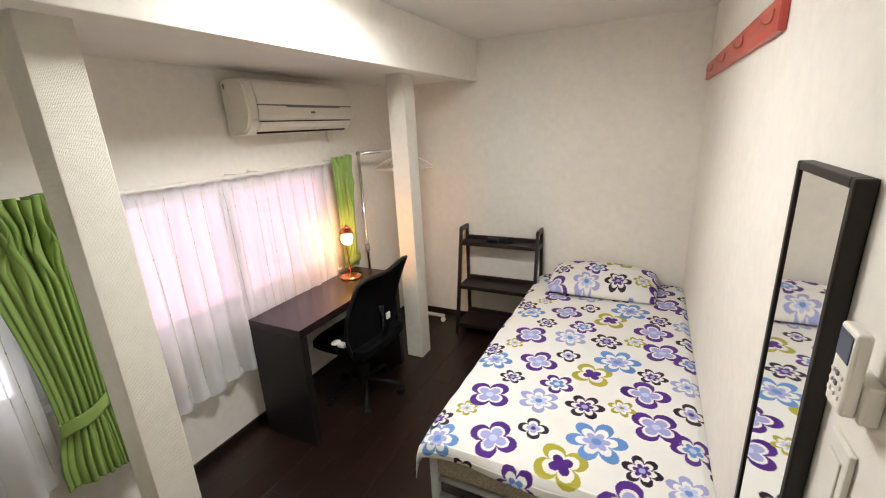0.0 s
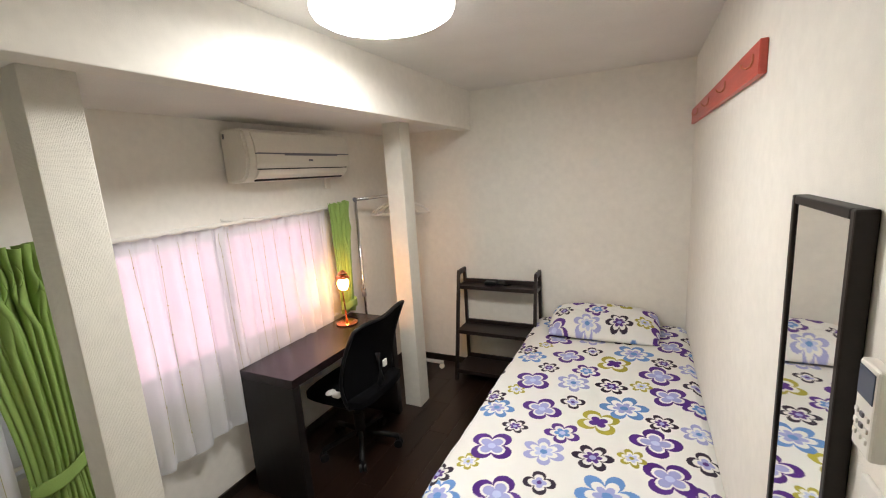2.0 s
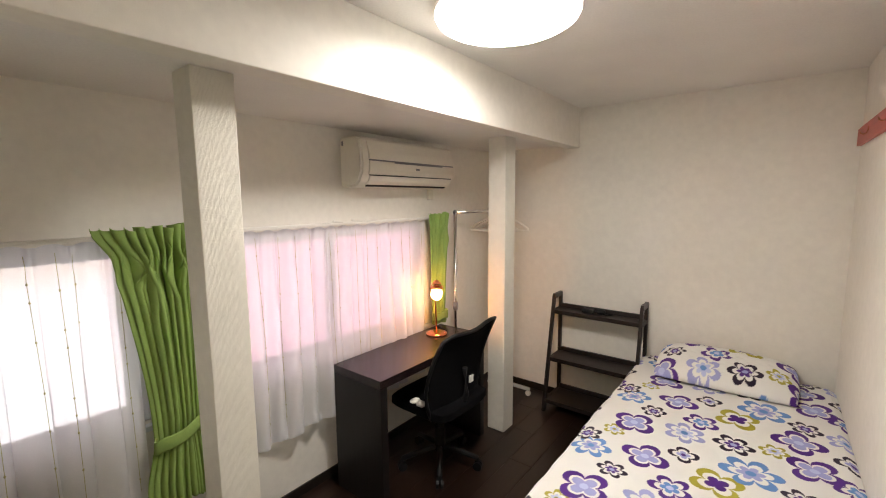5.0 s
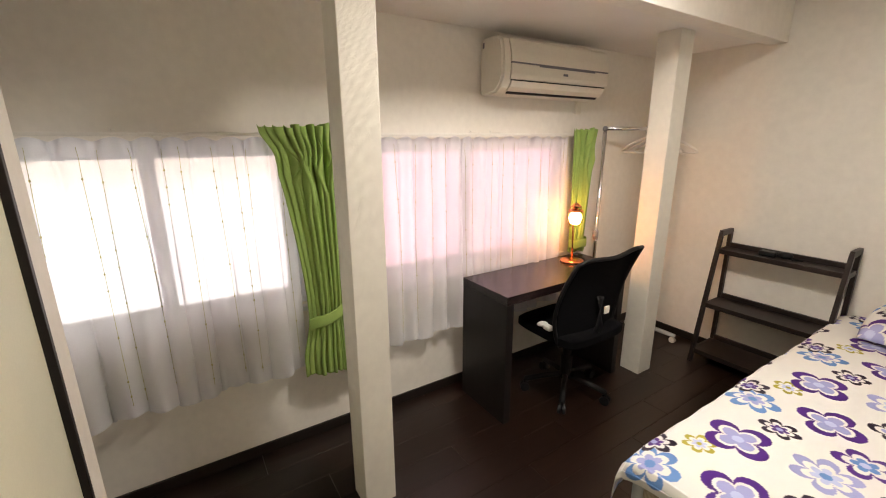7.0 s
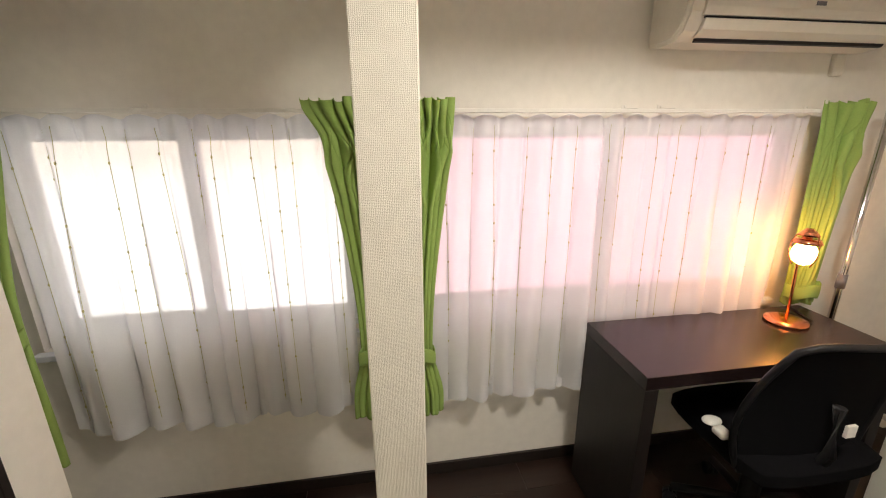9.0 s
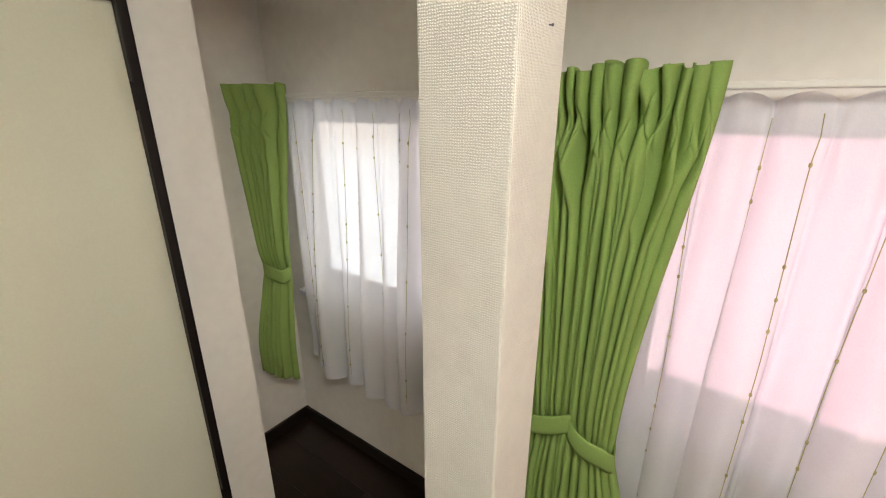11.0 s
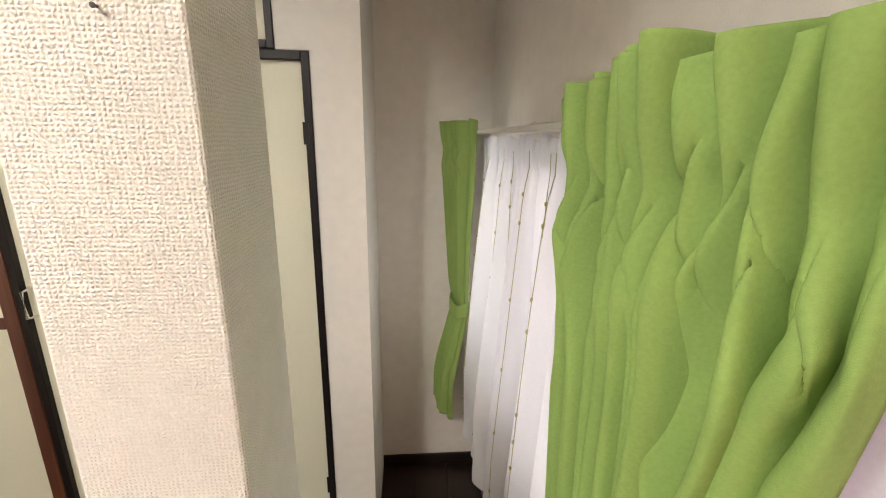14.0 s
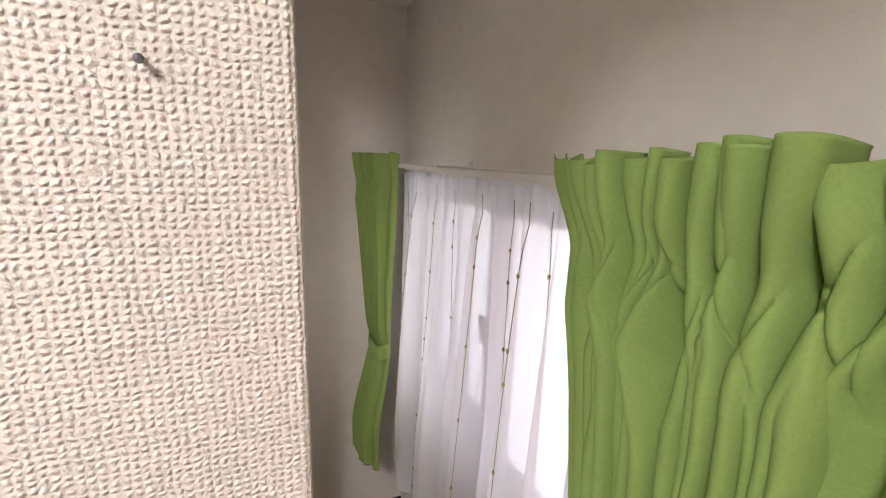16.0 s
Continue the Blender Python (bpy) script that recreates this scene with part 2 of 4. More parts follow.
def turned(profile, c, segs=40, bm=None):
    """A lathe shape about the z axis at c, from (radius, height) pairs."""
    own = bmesh.new()
    rings = []
    for r, z in profile:
        rings.append([own.verts.new((c[0] + r * math.cos(k * math.tau / segs), c[1] + r * math.sin(k * math.tau / segs), c[2] + z)) for k in range(segs)])
    for a, b in zip(rings, rings[1:]):
        for k in range(segs):
            own.faces.new((a[k], a[(k + 1) % segs], b[(k + 1) % segs], b[k]))
    own.faces.new(rings[0][::-1]), own.faces.new(rings[-1])
    return own if bm is None else joined(bm, own)


def extruded(outline, axis, a, b):
    """A flat outline pushed along an axis from a to b. The outline's pairs are the other two axes in order."""
    own = bmesh.new()
    ends = []
    for t in (a, b):
        ring = []
        for p, q in outline:
            co = {"x": (t, p, q), "y": (p, t, q), "z": (p, q, t)}[axis]
            ring.append(own.verts.new(co))
        ends.append(ring)
    n = len(outline)
    own.faces.new(ends[0][::-1]), own.faces.new(ends[1])
    for k in range(n):
        own.faces.new((ends[0][k], ends[0][(k + 1) % n], ends[1][(k + 1) % n], ends[1][k]))
    bmesh.ops.recalc_face_normals(own, faces=own.faces[:])
    return own


def grid(nu, nv, f):
    own = bmesh.new()
    rows = [[own.verts.new(f(i / (nu - 1), j / (nv - 1))) for i in range(nu)] for j in range(nv)]
    for a, b in zip(rows, rows[1:]):
        for i in range(nu - 1):
            own.faces.new((a[i], a[i + 1], b[i + 1], b[i]))
    return own


def setting(name, bm, material, label, category):
    return tagged(part(name, bm, material), label, category, kind="structure")


# ---- the room ----
T = 0.12
setting("floor", box(-T, YA - T, -0.1, XR + T, YB + T, -0.012), BASEM, "dark brown underfloor below the boards", "floor")
W1, W2, WZ = (-0.30, 0.78), (0.95, 2.50), (0.72, 1.47)
b = bmesh.new()
for y0, y1, z0, z1 in ((YA - T, YB + T, 0, WZ[0]), (YA - T, YB + T, WZ[1], ZC + T), (YA - T, W1[0], *WZ), (W1[1], W2[0], *WZ), (W2[1], YB + T, *WZ)):
    box(-T, y0, z0, 0, y1, z1, bm=b)
bmesh.ops.remove_doubles(b, verts=b.verts, dist=1e-5)
setting("wall_window", b, PAPER, "white papered wall with two wide windows", "wall")
setting("wall_back", box(0, YB, 0, XR, YB + T, ZC + T), PAPER, "white woven-textured papered back wall", "wall")
setting("wall_right", box(XR, -0.12, 0, XR + T, YB + T, ZC + T), PAPER, "white papered wall beside the bed", "wall")
setting("wall_alcove", box(0, YA - T, 0, SX + 0.1, YA, ZC + T), PAPER, "white papered end wall of the alcove", "wall")
b = extruded([(SX, 0), (0.575, 0), (0.575, 1.692), (0.662, 1.692), (0.662, 2.0), (2.20, 2.0), (2.20, 0), (XR, 0), (XR, ZC + T), (SX, ZC + T)], "y", -0.12, 0)
setting("wall_closet", b, PAPER, "narrow white papered wall beside the closet", "wall")
setting("wall_alcove_side", box(SX, YA, 0, SX + 0.1, -0.12, ZC + T), PAPER, "white papered side wall of the alcove", "wall")
setting("ceiling", box(XBEAM, -T, ZC, XR + T, YB + T, ZC + T), CEIL, "off-white papered ceiling", "ceiling")
setting("ceiling_low", box(0, YA, ZS + 0.025, XBEAM - 0.1, YB, ZS + 0.125), CEIL, "lowered white ceiling strip above the windows", "ceiling")
setting("beam", box(XBEAM - 0.1, 0, ZS, XBEAM, YB, ZC + 0.05, 0.004), PAPER, "white papered ceiling beam along the room", "beam")
for y0 in (0.792, 2.652):
    setting("pillar", box(0.447, y0, 0, 0.577, y0 + 0.132, ZS + 0.025, 0.003), WEAVE, "square white post papered with coarse weave", "pillar")
for name, a in (("baseboard", (0, YA, 0.012, YB)), ("baseboard", (0.012, YB - 0.012, XR - 0.012, YB)), ("baseboard", (XR - 0.012, 0.0, XR, YB)), ("baseboard", (0.012, YA, SX, YA + 0.012))):
    setting(name, box(a[0], a[1], 0, a[2], a[3], 0.055, 0.002), BASEM, "dark brown skirting board along the wall", "baseboard")

# glow strengths of the backdrops outside windows 1 and 2
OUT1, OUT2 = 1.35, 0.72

# ---- windows and what lies outside ----


def window(name, ys, label):
    w = thing(name, -0.06, sum(ys) / 2, WZ[0], label, "window", kind="structure")
    y0, y1 = ys
    z0, z1 = WZ
    for n, a in (("frame_top", (-0.10, y0, z1 - 0.03, -0.03, y1, z1)), ("frame_bottom", (-0.10, y0, z0, -0.03, y1, z0 + 0.03)),
                 ("frame_side", (-0.10, y0, z0 + 0.03, -0.03, y0 + 0.025, z1 - 0.03)), ("frame_side", (-0.10, y1 - 0.025, z0 + 0.03, -0.03, y1, z1 - 0.03))):
        piece(n, box(*a, 0.003), ALU, w)
    piece("window_sill", box(-0.028, y0 - 0.02, z0 - 0.024, 0.03, y1 + 0.02, z0 - 0.001, 0.004), ALU, w, "pale painted window sill")
    mid = (y0 + y1) / 2
    for k, (a, c) in enumerate(((y0 + 0.025, mid + 0.025), (mid - 0.025, y1 - 0.025))):
        x0 = -0.085 + 0.03 * k
        s = piece("sash", box(x0, a, z0 + 0.03, x0 + 0.022, a + 0.05, z1 - 0.03, 0.002), ALU, w)
        b = bmesh.new()
        box(x0, c - 0.05, z0 + 0.03, x0 + 0.022, c, z1 - 0.03, 0.002, bm=b)
        box(x0, a + 0.05, z0 + 0.03, x0 + 0.022, c - 0.05, z0 + 0.085, 0.002, bm=b)
        box(x0, a + 0.05, z1 - 0.065, x0 + 0.022, c - 0.05, z1 - 0.03, 0.002, bm=b)
        piece("sash_rail", b, ALU, s)
        p = piece("pane", box(x0 + 0.009, a + 0.05, z0 + 0.085, x0 + 0.013, c - 0.05, z1 - 0.065), PANE, s, "frosted glass pane")
        p.visible_shadow = False
    b = box(-0.03, mid - 0.015, 1.06, -0.012, mid + 0.015, 1.13, 0.004)
    tube([(-0.02, mid, 1.10), (-0.005, mid, 1.11), (-0.002, mid + 0.01, 1.14)], 0.006, bm=b)
    piece("latch", b, GREYPL, w, "grey crescent window latch")
    return w


window("window_1", W1, "white-framed sliding window with bright frosted panes")
window("window_2", W2, "white-framed sliding window with pink-lit frosted panes")


# Added backdrops that glow by themselves: their daylight is emission, not sun on a wall.
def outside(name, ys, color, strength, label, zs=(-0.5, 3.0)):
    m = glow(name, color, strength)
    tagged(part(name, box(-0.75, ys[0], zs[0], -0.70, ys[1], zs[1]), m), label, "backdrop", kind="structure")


outside("backdrop_bright", (-1.6, 0.86), (0.88, 0.94, 1.0), OUT1, "glowing pale backdrop standing in for daylight outside the window", (-0.5, 1.238))
outside("backdrop_tan", (-1.6, 0.86), (1.0, 0.86, 0.72), OUT1 * 0.72, "glowing tan backdrop standing in for a lit wall outside", (1.24, 3.0))
outside("backdrop_pink", (0.864, 3.6), (1.0, 0.54, 0.74), OUT2, "glowing pink backdrop standing in for a sunlit wall outside")

# ---- closet and doors on the wall by the entrance ----
closet = thing("closet", 1.02, -0.04, 0, "cream closet door and upper cupboard with dark frames", "closet")


def framed_door(x0, x1, z0, z1, name, parent, mats, handle=None):
    fm, pm, fw = mats
    d = piece(name, box(x0 + fw, -0.045, z0 + fw, x1 - fw, -0.012, z1 - fw, 0.002), pm, parent, "flat cream door leaf")
    for n, a in (("frame_side", (x0, -0.06, z0, x0 + fw, 0.006, z1)), ("frame_side", (x1 - fw, -0.06, z0, x1, 0.006, z1)), ("frame_top", (x0 + fw, -0.06, z1 - fw, x1 - fw, 0.006, z1)), ("frame_bottom", (x0 + fw, -0.06, z0, x1 - fw, 0.006, z0 + fw))):
        piece(n, box(*a, 0.002), fm, parent)
    return d


def hinge(x, z, parent):
    b = rod((x, 0.004, z - 0.03), (x, 0.004, z + 0.03), 0.004)
    box(x - 0.012, 0.0062, z - 0.028, x, 0.0075, z + 0.028, bm=b)
    piece("hinge", b, FRAMEWOOD, parent)


leaf = framed_door(0.575, 1.45, 0.0, 1.69, "closet_door", closet, (FRAMEWOOD, DOORM, 0.022))
framed_door(0.662, 1.45, 1.694, 1.996, "cupboard_door", closet, (FRAMEWOOD, DOORM, 0.020))
for z in (0.3, 1.48):
    hinge(0.599, z, leaf)
b = bmesh.new()
tube([(1.415, -0.012, 0.945), (1.415, 0.02, 0.95), (1.415, 0.02, 1.03), (1.415, -0.012, 1.035)], 0.005, bm=b)
piece("handle", b, CHROME, leaf, "chrome bow handle")
entrance = thing("door_1", 1.85, -0.04, 0, "cream door with reddish brown wooden frame", "door", kind="structure")
framed_door(1.4535, 2.1995, 0.0, 1.996, "door_leaf", entrance, (BROWNWOOD, DOORM, 0.04))
piece("door_rail", box(1.494, -0.05, 0.905, 2.159, -0.004, 0.94, 0.002), BROWNWOOD, entrance, "brown cross rail")

# ---- curtains ----


def rail(name, y0, y1, brackets):
    r = thing(name, 0.05, (y0 + y1) / 2, RAIL, "white double curtain rail screwed to the wall", "curtain rail", group="curtain rails")
    for x in (0.045, 0.085):
        piece("track", box(x - 0.008, y0, RAIL - 0.012, x + 0.008, y1, RAIL, 0.002), WHITEPL, r)
    for y in brackets:
        b = box(0, y - 0.009, RAIL, 0.095, y + 0.009, RAIL + 0.003)
        box(0, y - 0.009, RAIL + 0.0032, 0.003, y + 0.009, RAIL + 0.016, bm=b)
        ball((0.006, y, RAIL + 0.010), 0.0035, b, segs=8)
        piece("bracket", b, WHITEPL, r)
    return r


rail("curtain_rail", YA + 0.02, 0.90, (-0.30, 0.16, 0.80))
rail("curtain_rail", 0.91, 2.56, (1.0, 1.72, 1.86, 2.48))


def sheer(y0, y1, z0, folds, seed, beads, label):
    rnd = random.Random(seed)
    cur = thing("sheer_curtain", 0.05, (y0 + y1) / 2, z0, label, "curtain", group="sheer curtains")
    ph = [rnd.uniform(0, 6.28) for _ in range(8)]

    size = [rnd.uniform(0.6, 1.25) for _ in range(folds + 1)]
    sway = [rnd.uniform(-1, 1) for _ in range(folds + 1)]

    def warp(u):
        return u + 0.012 * math.sin(7.3 * u + ph[0]) + 0.008 * math.sin(17 * u + ph[1])

    def at_(u, v):
        a = math.tau * folds * warp(u)
        z = RAIL - 0.016 - v * (RAIL - 0.016 - z0 - 0.010 * math.sin(5 * u * folds / 3 + ph[2]) - 0.012 * math.cos(a)) - 0.014 * (0.5 - 0.5 * math.cos(a)) * (1 - v) ** 9
        i = int(folds * warp(u) + 0.5) % folds
        pinch = math.exp(-((v - 0.06) / 0.035) ** 2)
        bump = (0.5 + 0.5 * math.cos(a)) ** 1.7
        grow = (0.014 + 0.050 * min(1, v * 1.3)) * size[i] * (1 - 0.35 * pinch)
        grow *= min(1, 0.2 + u * (y1 - y0) * 6, 0.2 + (1 - u) * (y1 - y0) * 6)
        x = 0.046 + grow * bump + 0.004 * math.sin(2.3 * a + 4 * v + ph[3]) + 0.006 * math.sin(3 * v + ph[5] + 0.5 * a)
        y = y0 + (y1 - y0) * u + (0.19 * min(1, 0.3 + v * 1.5) + 0.05 * pinch) * (y1 - y0) / folds * math.sin(a) * size[i] + 0.012 * sway[i] * v
        return Vector((max(0.036, x), y, z))

    nu = int(folds * 20)
    cl = piece("cloth", grid(nu, 46, at_), SHEER, cur, smooth=True)
    piece("header_tape", grid(nu, 4, lambda u, v: at_(u, v * 0.06) + Vector((0.0022, 0, 0))), SHEER, cur, "doubled white header tape", smooth=True)
    piece("hem", grid(nu, 3, lambda u, v: at_(u, 0.95 + v * 0.05) + Vector((0.0022, 0, 0))), SHEER, cur, "doubled white hem", smooth=True)
    for k in range(beads):
        u = (k + 0.5 + 0.25 * math.sin(k * 2.4)) / beads
        pts = [at_(u, 0.03 + 0.92 * j / 26) + Vector((0.0025, 0, 0)) for j in range(27)]
        b = tube(pts, 0.0009, 5)
        v = 0.10 + 0.05 * rnd.random()
        while v < 0.94:
            ball(at_(u, v) + Vector((0.0035, 0, 0)), 0.0031, b, (1, 1, 1.6), 8)
            v += rnd.choice((0.06, 0.06, 0.13, 0.17))
        piece("bead_string", b, THREAD, cl, "olive thread with small beads", smooth=True)
    return cur


sheer(-0.24, 0.72, 0.425, 10, 3, 12, "white sheer curtain with olive bead strings over the window")
sheer(1.0, 2.45, 0.41, 15, 5, 15, "white sheer curtain with olive bead strings glowing pink")


def drape(top, tie, foot, zt, zb, folds, seed, label, depth=0.06, back=0.080, hook=0.0, flare=0.0, free=(True, True), curl=0.0, lift=0.0, widths=(0.55, 1.6)):
    """A lined green curtain, pinch-pleated at the top and drawn to one side by a band. top, tie, foot: its edges at those heights;
    hook: the band's rise towards the hook it hangs from; flare: how far the foot swings out from the wall; curl: how far its first edge turns out at the top."""
    rnd = random.Random(seed)
    cur = thing("green_curtain", back, sum(tie) / 2, zb, label, "curtain", group="green curtains")
    ztop = RAIL + 0.030 + lift

    def each(lo, hi):
        return np.array([rnd.uniform(lo, hi) for _ in range(folds)])

    wide = each(*widths)
    amp = each(0.72, 1.25) * (wide / wide.mean()) ** 0.35
    if free[0]:
        amp[:4] *= (0.15, 0.32, 0.60, 0.85)
    if free[1]:
        amp[-2:] *= (0.8, 0.45)
    tip_x, tip_y, tip_z, lean = each(-1, 1), each(-1, 1), each(-1, 1), each(-1, 1)
    bend, knee, waist = each(-0.34, 0.34), each(0.14, 0.24), each(0.2, 1.0)
    cut, cut_at = each(0.1, 0.85), each(0.075, 0.14)
    slant = np.where(each(-1, 1) > 0, 1.0, -1.0)
    split = np.where(wide > wide.mean() * 1.05, each(0.5, 1.0), 0.0)
    at_split = each(0.32, 0.68)
    cum = np.concatenate([[0.0], np.cumsum(wide)]) / wide.sum()
    k, v = np.meshgrid(np.linspace(0, folds, folds * 34 + 1), np.linspace(0, 1, 170))
    shape = k.shape
    k, v = k.ravel(), v.ravel()
    i = np.minimum(k.astype(int), folds - 1)
    w = k - i
    d = v * (0.5 + 0.5 * v) * (ztop - zb)
    z = ztop - d

    def ease(a, c, q):
        q = np.clip((q - a) / (c - a), 0, 1)
        return q * q * (3 - 2 * q)

    def mound(q, c, s):
        return np.exp(-((q - c) / s) ** 2)

    def ramp(q):
        return np.sqrt(np.maximum(q, 0) ** 2 + 4e-5) - 0.0063

    above = np.clip(d / (ztop - zt), 0, 1)
    below = np.clip((zt - z) / (zt - zb) * 1.3, 0, 1)
    lo = top[0] + (tie[0] - top[0]) * (0.35 * ease(0, 0.13, d) + 0.65 * ease(0, 1, above ** 0.8)) + (foot[0] - tie[0]) * ease(0, 1, below)
    hi = top[1] + (tie[1] - top[1]) * ease(0, 1, above ** 0.85) + (foot[1] - tie[1]) * ease(0, 1, below)
    tight = np.where(z > zt, above ** 1.5, 1 - 0.7 * below)
    hump = np.maximum(1 - np.abs(2 * w - 1) ** 2.2, 0) ** 0.85
    head, fall = mound(d, 0, 0.05), ease(0.10, 0.20, d)
    pinch = mound(d, 0.095, 0.026) * waist[i]
    squeeze = 1 - 0.30 * mound(z, zt, 0.05)
    reach = depth * amp[i] * (0.90 + 0.06 * head - 0.20 * pinch + 0.07 * mound(d, knee[i], 0.030) + 0.04 * fall) * (1 - 0.25 * tight) * squeeze
    x = back + reach * hump + flare * ease(0, 1, below) + curl * (1 - k / folds) ** 1.5 * (1 - 0.6 * above)
    # sharp creases that cross each fold under its pleat
    for way, start, much in ((slant[i], cut_at[i], cut[i]), (-slant[i], cut_at[i] + 0.035, 0.6 * cut[::-1][i])):
        x -= much * reach * hump * mound(w, 0.5 + way * (d - start) / 0.12, 0.06) * mound(d, start + 0.03, 0.045)
    # wide folds part into two on their way down
    x -= 0.42 * reach * hump * split[i] * mound(w, at_split[i] + 0.25 * lean[i] * (d - 0.3), 0.085) * ease(0.12, 0.30, d)
    gap = (hi - lo) * (cum[i + 1] - cum[i])
    y = lo + (hi - lo) * (cum[i] + (cum[i + 1] - cum[i]) * w)
    y -= np.sin(2 * np.pi * w) * gap * (0.10 * head - 0.04 * pinch + 0.11 * fall)
    inner = np.clip(np.minimum(k, folds - k), 0, 1)
    zig = bend[i] * (ramp(d - 0.085) - 2 * ramp(d - knee[i]) + ramp(d - 2 * knee[i] + 0.085))
    y += hump * inner * (0.42 * gap * tip_y[i] * head + zig + 0.40 * gap * lean[i] * ease(0.15, 0.45, d) * (1 - 0.7 * tight))
    x += 0.010 * head * tip_x[i] * hump
    z = z + head * hump * (0.011 * tip_z[i] - 0.004) + 0.006 * np.sin(2.1 * k + seed) * ease(0.93, 1, v)
    index = np.arange(len(k)).reshape(shape)
    faces = np.stack([index[:-1, :-1], index[:-1, 1:], index[1:, 1:], index[1:, :-1]], -1).reshape(-1, 4)
    me = bpy.data.meshes.new("cloth")
    me.from_pydata(np.stack([np.maximum(x, 0.072), y, z], 1).tolist(), [], faces.tolist())
    me.polygons.foreach_set("use_smooth", [True] * len(me.polygons))
    me.materials.append(GREEN)
    c = under(new("cloth", me), cur)
    sol = c.modifiers.new("thickness", "SOLIDIFY")
    sol.thickness = 0.0024
    yc, half = (tie[0] + tie[1]) / 2, (tie[1] - tie[0]) / 2

    def band(u, v):
        a = -2.5 + u * 5.0
        r = 1.0 + 0.025 * math.sin(7 * a + seed) + 0.03 * math.sin(3.0 * v)
        yy = (half + 0.006) * math.sin(a) * r
        return Vector((back + 0.42 * depth + (0.52 * depth + 0.006) * math.cos(a) * r, yc + yy, zt + 0.026 - 0.056 * v + hook * yy + 0.004 * math.sin(4 * a + seed)))

    t = piece("tieback", grid(48, 8, band), GREEN, cur, "green tie-back band", smooth=True)
    sol = t.modifiers.new("thickness", "SOLIDIFY")
    sol.thickness = 0.003
    return cur


drape((0.620, 0.925), (0.752, 0.910), (0.715, 0.92), 0.69, 0.40, 10, 11, "light green curtain tied back beside the first window", 0.052, 0.095, 0.30, 0.0, (True, False))
drape((0.885, 1.085), (0.900, 1.005), (0.895, 1.045), 0.675, 0.40, 7, 12, "light green curtain tied back beside the second window", 0.052, 0.095, -0.45, 0.0, (False, True), 0.0, 0.004)
drape((-0.385, -0.17), (-0.380, -0.265), (-0.385, -0.215), 0.84, 0.385, 5, 13, "light green curtain tied back in the alcove corner", 0.060, 0.090, -0.2, 0.055, (False, True), 0.075)
drape((2.44, 2.64), (2.465, 2.60), (2.46, 2.61), 0.80, 0.735, 6, 14, "light green curtain lit yellow beside the desk lamp", 0.045, 0.100)

# ---- ceiling lamp ----
LC = (1.195, 1.575)
lamp = thing("ceiling_lamp", *LC, ZC, "round white glowing ceiling lamp", "lamp")
piece("base", turned([(0.19, 0), (0.195, -0.004), (0.195, -0.022), (0.19, -0.024)], (*LC, ZC), 64), WHITEPL, lamp, smooth=True)
piece("rim", turned([(0.235, -0.026), (0.247, -0.026), (0.250, -0.030), (0.250, -0.036), (0.240, -0.037)], (*LC, ZC), 72), WHITEPL, lamp, "white plastic rim", smooth=True)
piece("diffuser_rim", turned([(0.246, -0.0375), (0.2475, -0.046), (0.240, -0.060), (0.218, -0.072)], (*LC, ZC), 72), LAMPRIM, lamp, "softly glowing diffuser edge", smooth=True)
piece("diffuser_ring", turned([(0.2175, -0.0722), (0.17, -0.084), (0.13, -0.088)], (*LC, ZC), 72), LAMPRING, lamp, "glowing outer part of the diffuser", smooth=True)
piece("diffuser", turned([(0.1298, -0.0881), (0.10, -0.090), (0.01, -0.092)], (*LC, ZC), 72), LAMPGLOW, lamp, "glowing white round diffuser", smooth=True)
b = turned([(0.045, 0), (0.05, -0.006), (0.05, -0.02), (0.04, -0.028), (0.01, -0.03)], (1.208, 1.10, ZC), 32)
tagged(part("smoke_detector", b, WHITEPL, smooth=True), "small round white smoke detector on the ceiling", "detector")

# ---- air conditioner ----
AY = (1.775, 2.60)
ac = thing("air_conditioner", 0, sum(AY) / 2, 1.69, "aged white wall-mounted air conditioner above the window", "air conditioner")
side = [(0.004, 1.70), (0.004, 1.965), (0.03, 1.975), (0.14, 1.972), (0.172, 1.955), (0.188, 1.90), (0.195, 1.82), (0.19, 1.775), (0.165, 1.725), (0.13, 1.70), (0.05, 1.693)]
b = extruded(side, "y", *AY)
bmesh.ops.bevel(b, geom=[e for e in b.edges if abs(e.verts[0].co.y - e.verts[1].co.y) < 1e-4], offset=0.012, segments=3, affect="EDGES")
piece("body", b, ACPL, ac, smooth=False)
piece("front_panel", extruded([(0.168, 1.962), (0.180, 1.950), (0.199, 1.89), (0.205, 1.845), (0.190, 1.845), (0.178, 1.90)], "y", AY[0] + 0.05, AY[1] - 0.012), ACPL, ac, "white front panel")
piece("lower_panel", extruded([(0.190, 1.838), (0.206, 1.838), (0.203, 1.79), (0.196, 1.765), (0.185, 1.765)], "y", AY[0] + 0.05, AY[1] - 0.012), ACPL, ac)
piece("grey_strip", extruded([(0.19, 1.844), (0.2075, 1.844), (0.2075, 1.832), (0.19, 1.832)], "y", AY[0] + 0.24, AY[1] - 0.14), GREYPL, ac, "dark grey trim strip")
piece("louver", extruded([(0.186, 1.757), (0.196, 1.757), (0.182, 1.728), (0.150, 1.708), (0.148, 1.716), (0.172, 1.732)], "y", AY[0] + 0.06, AY[1] - 0.03), ACPL, ac, "closed air louver")
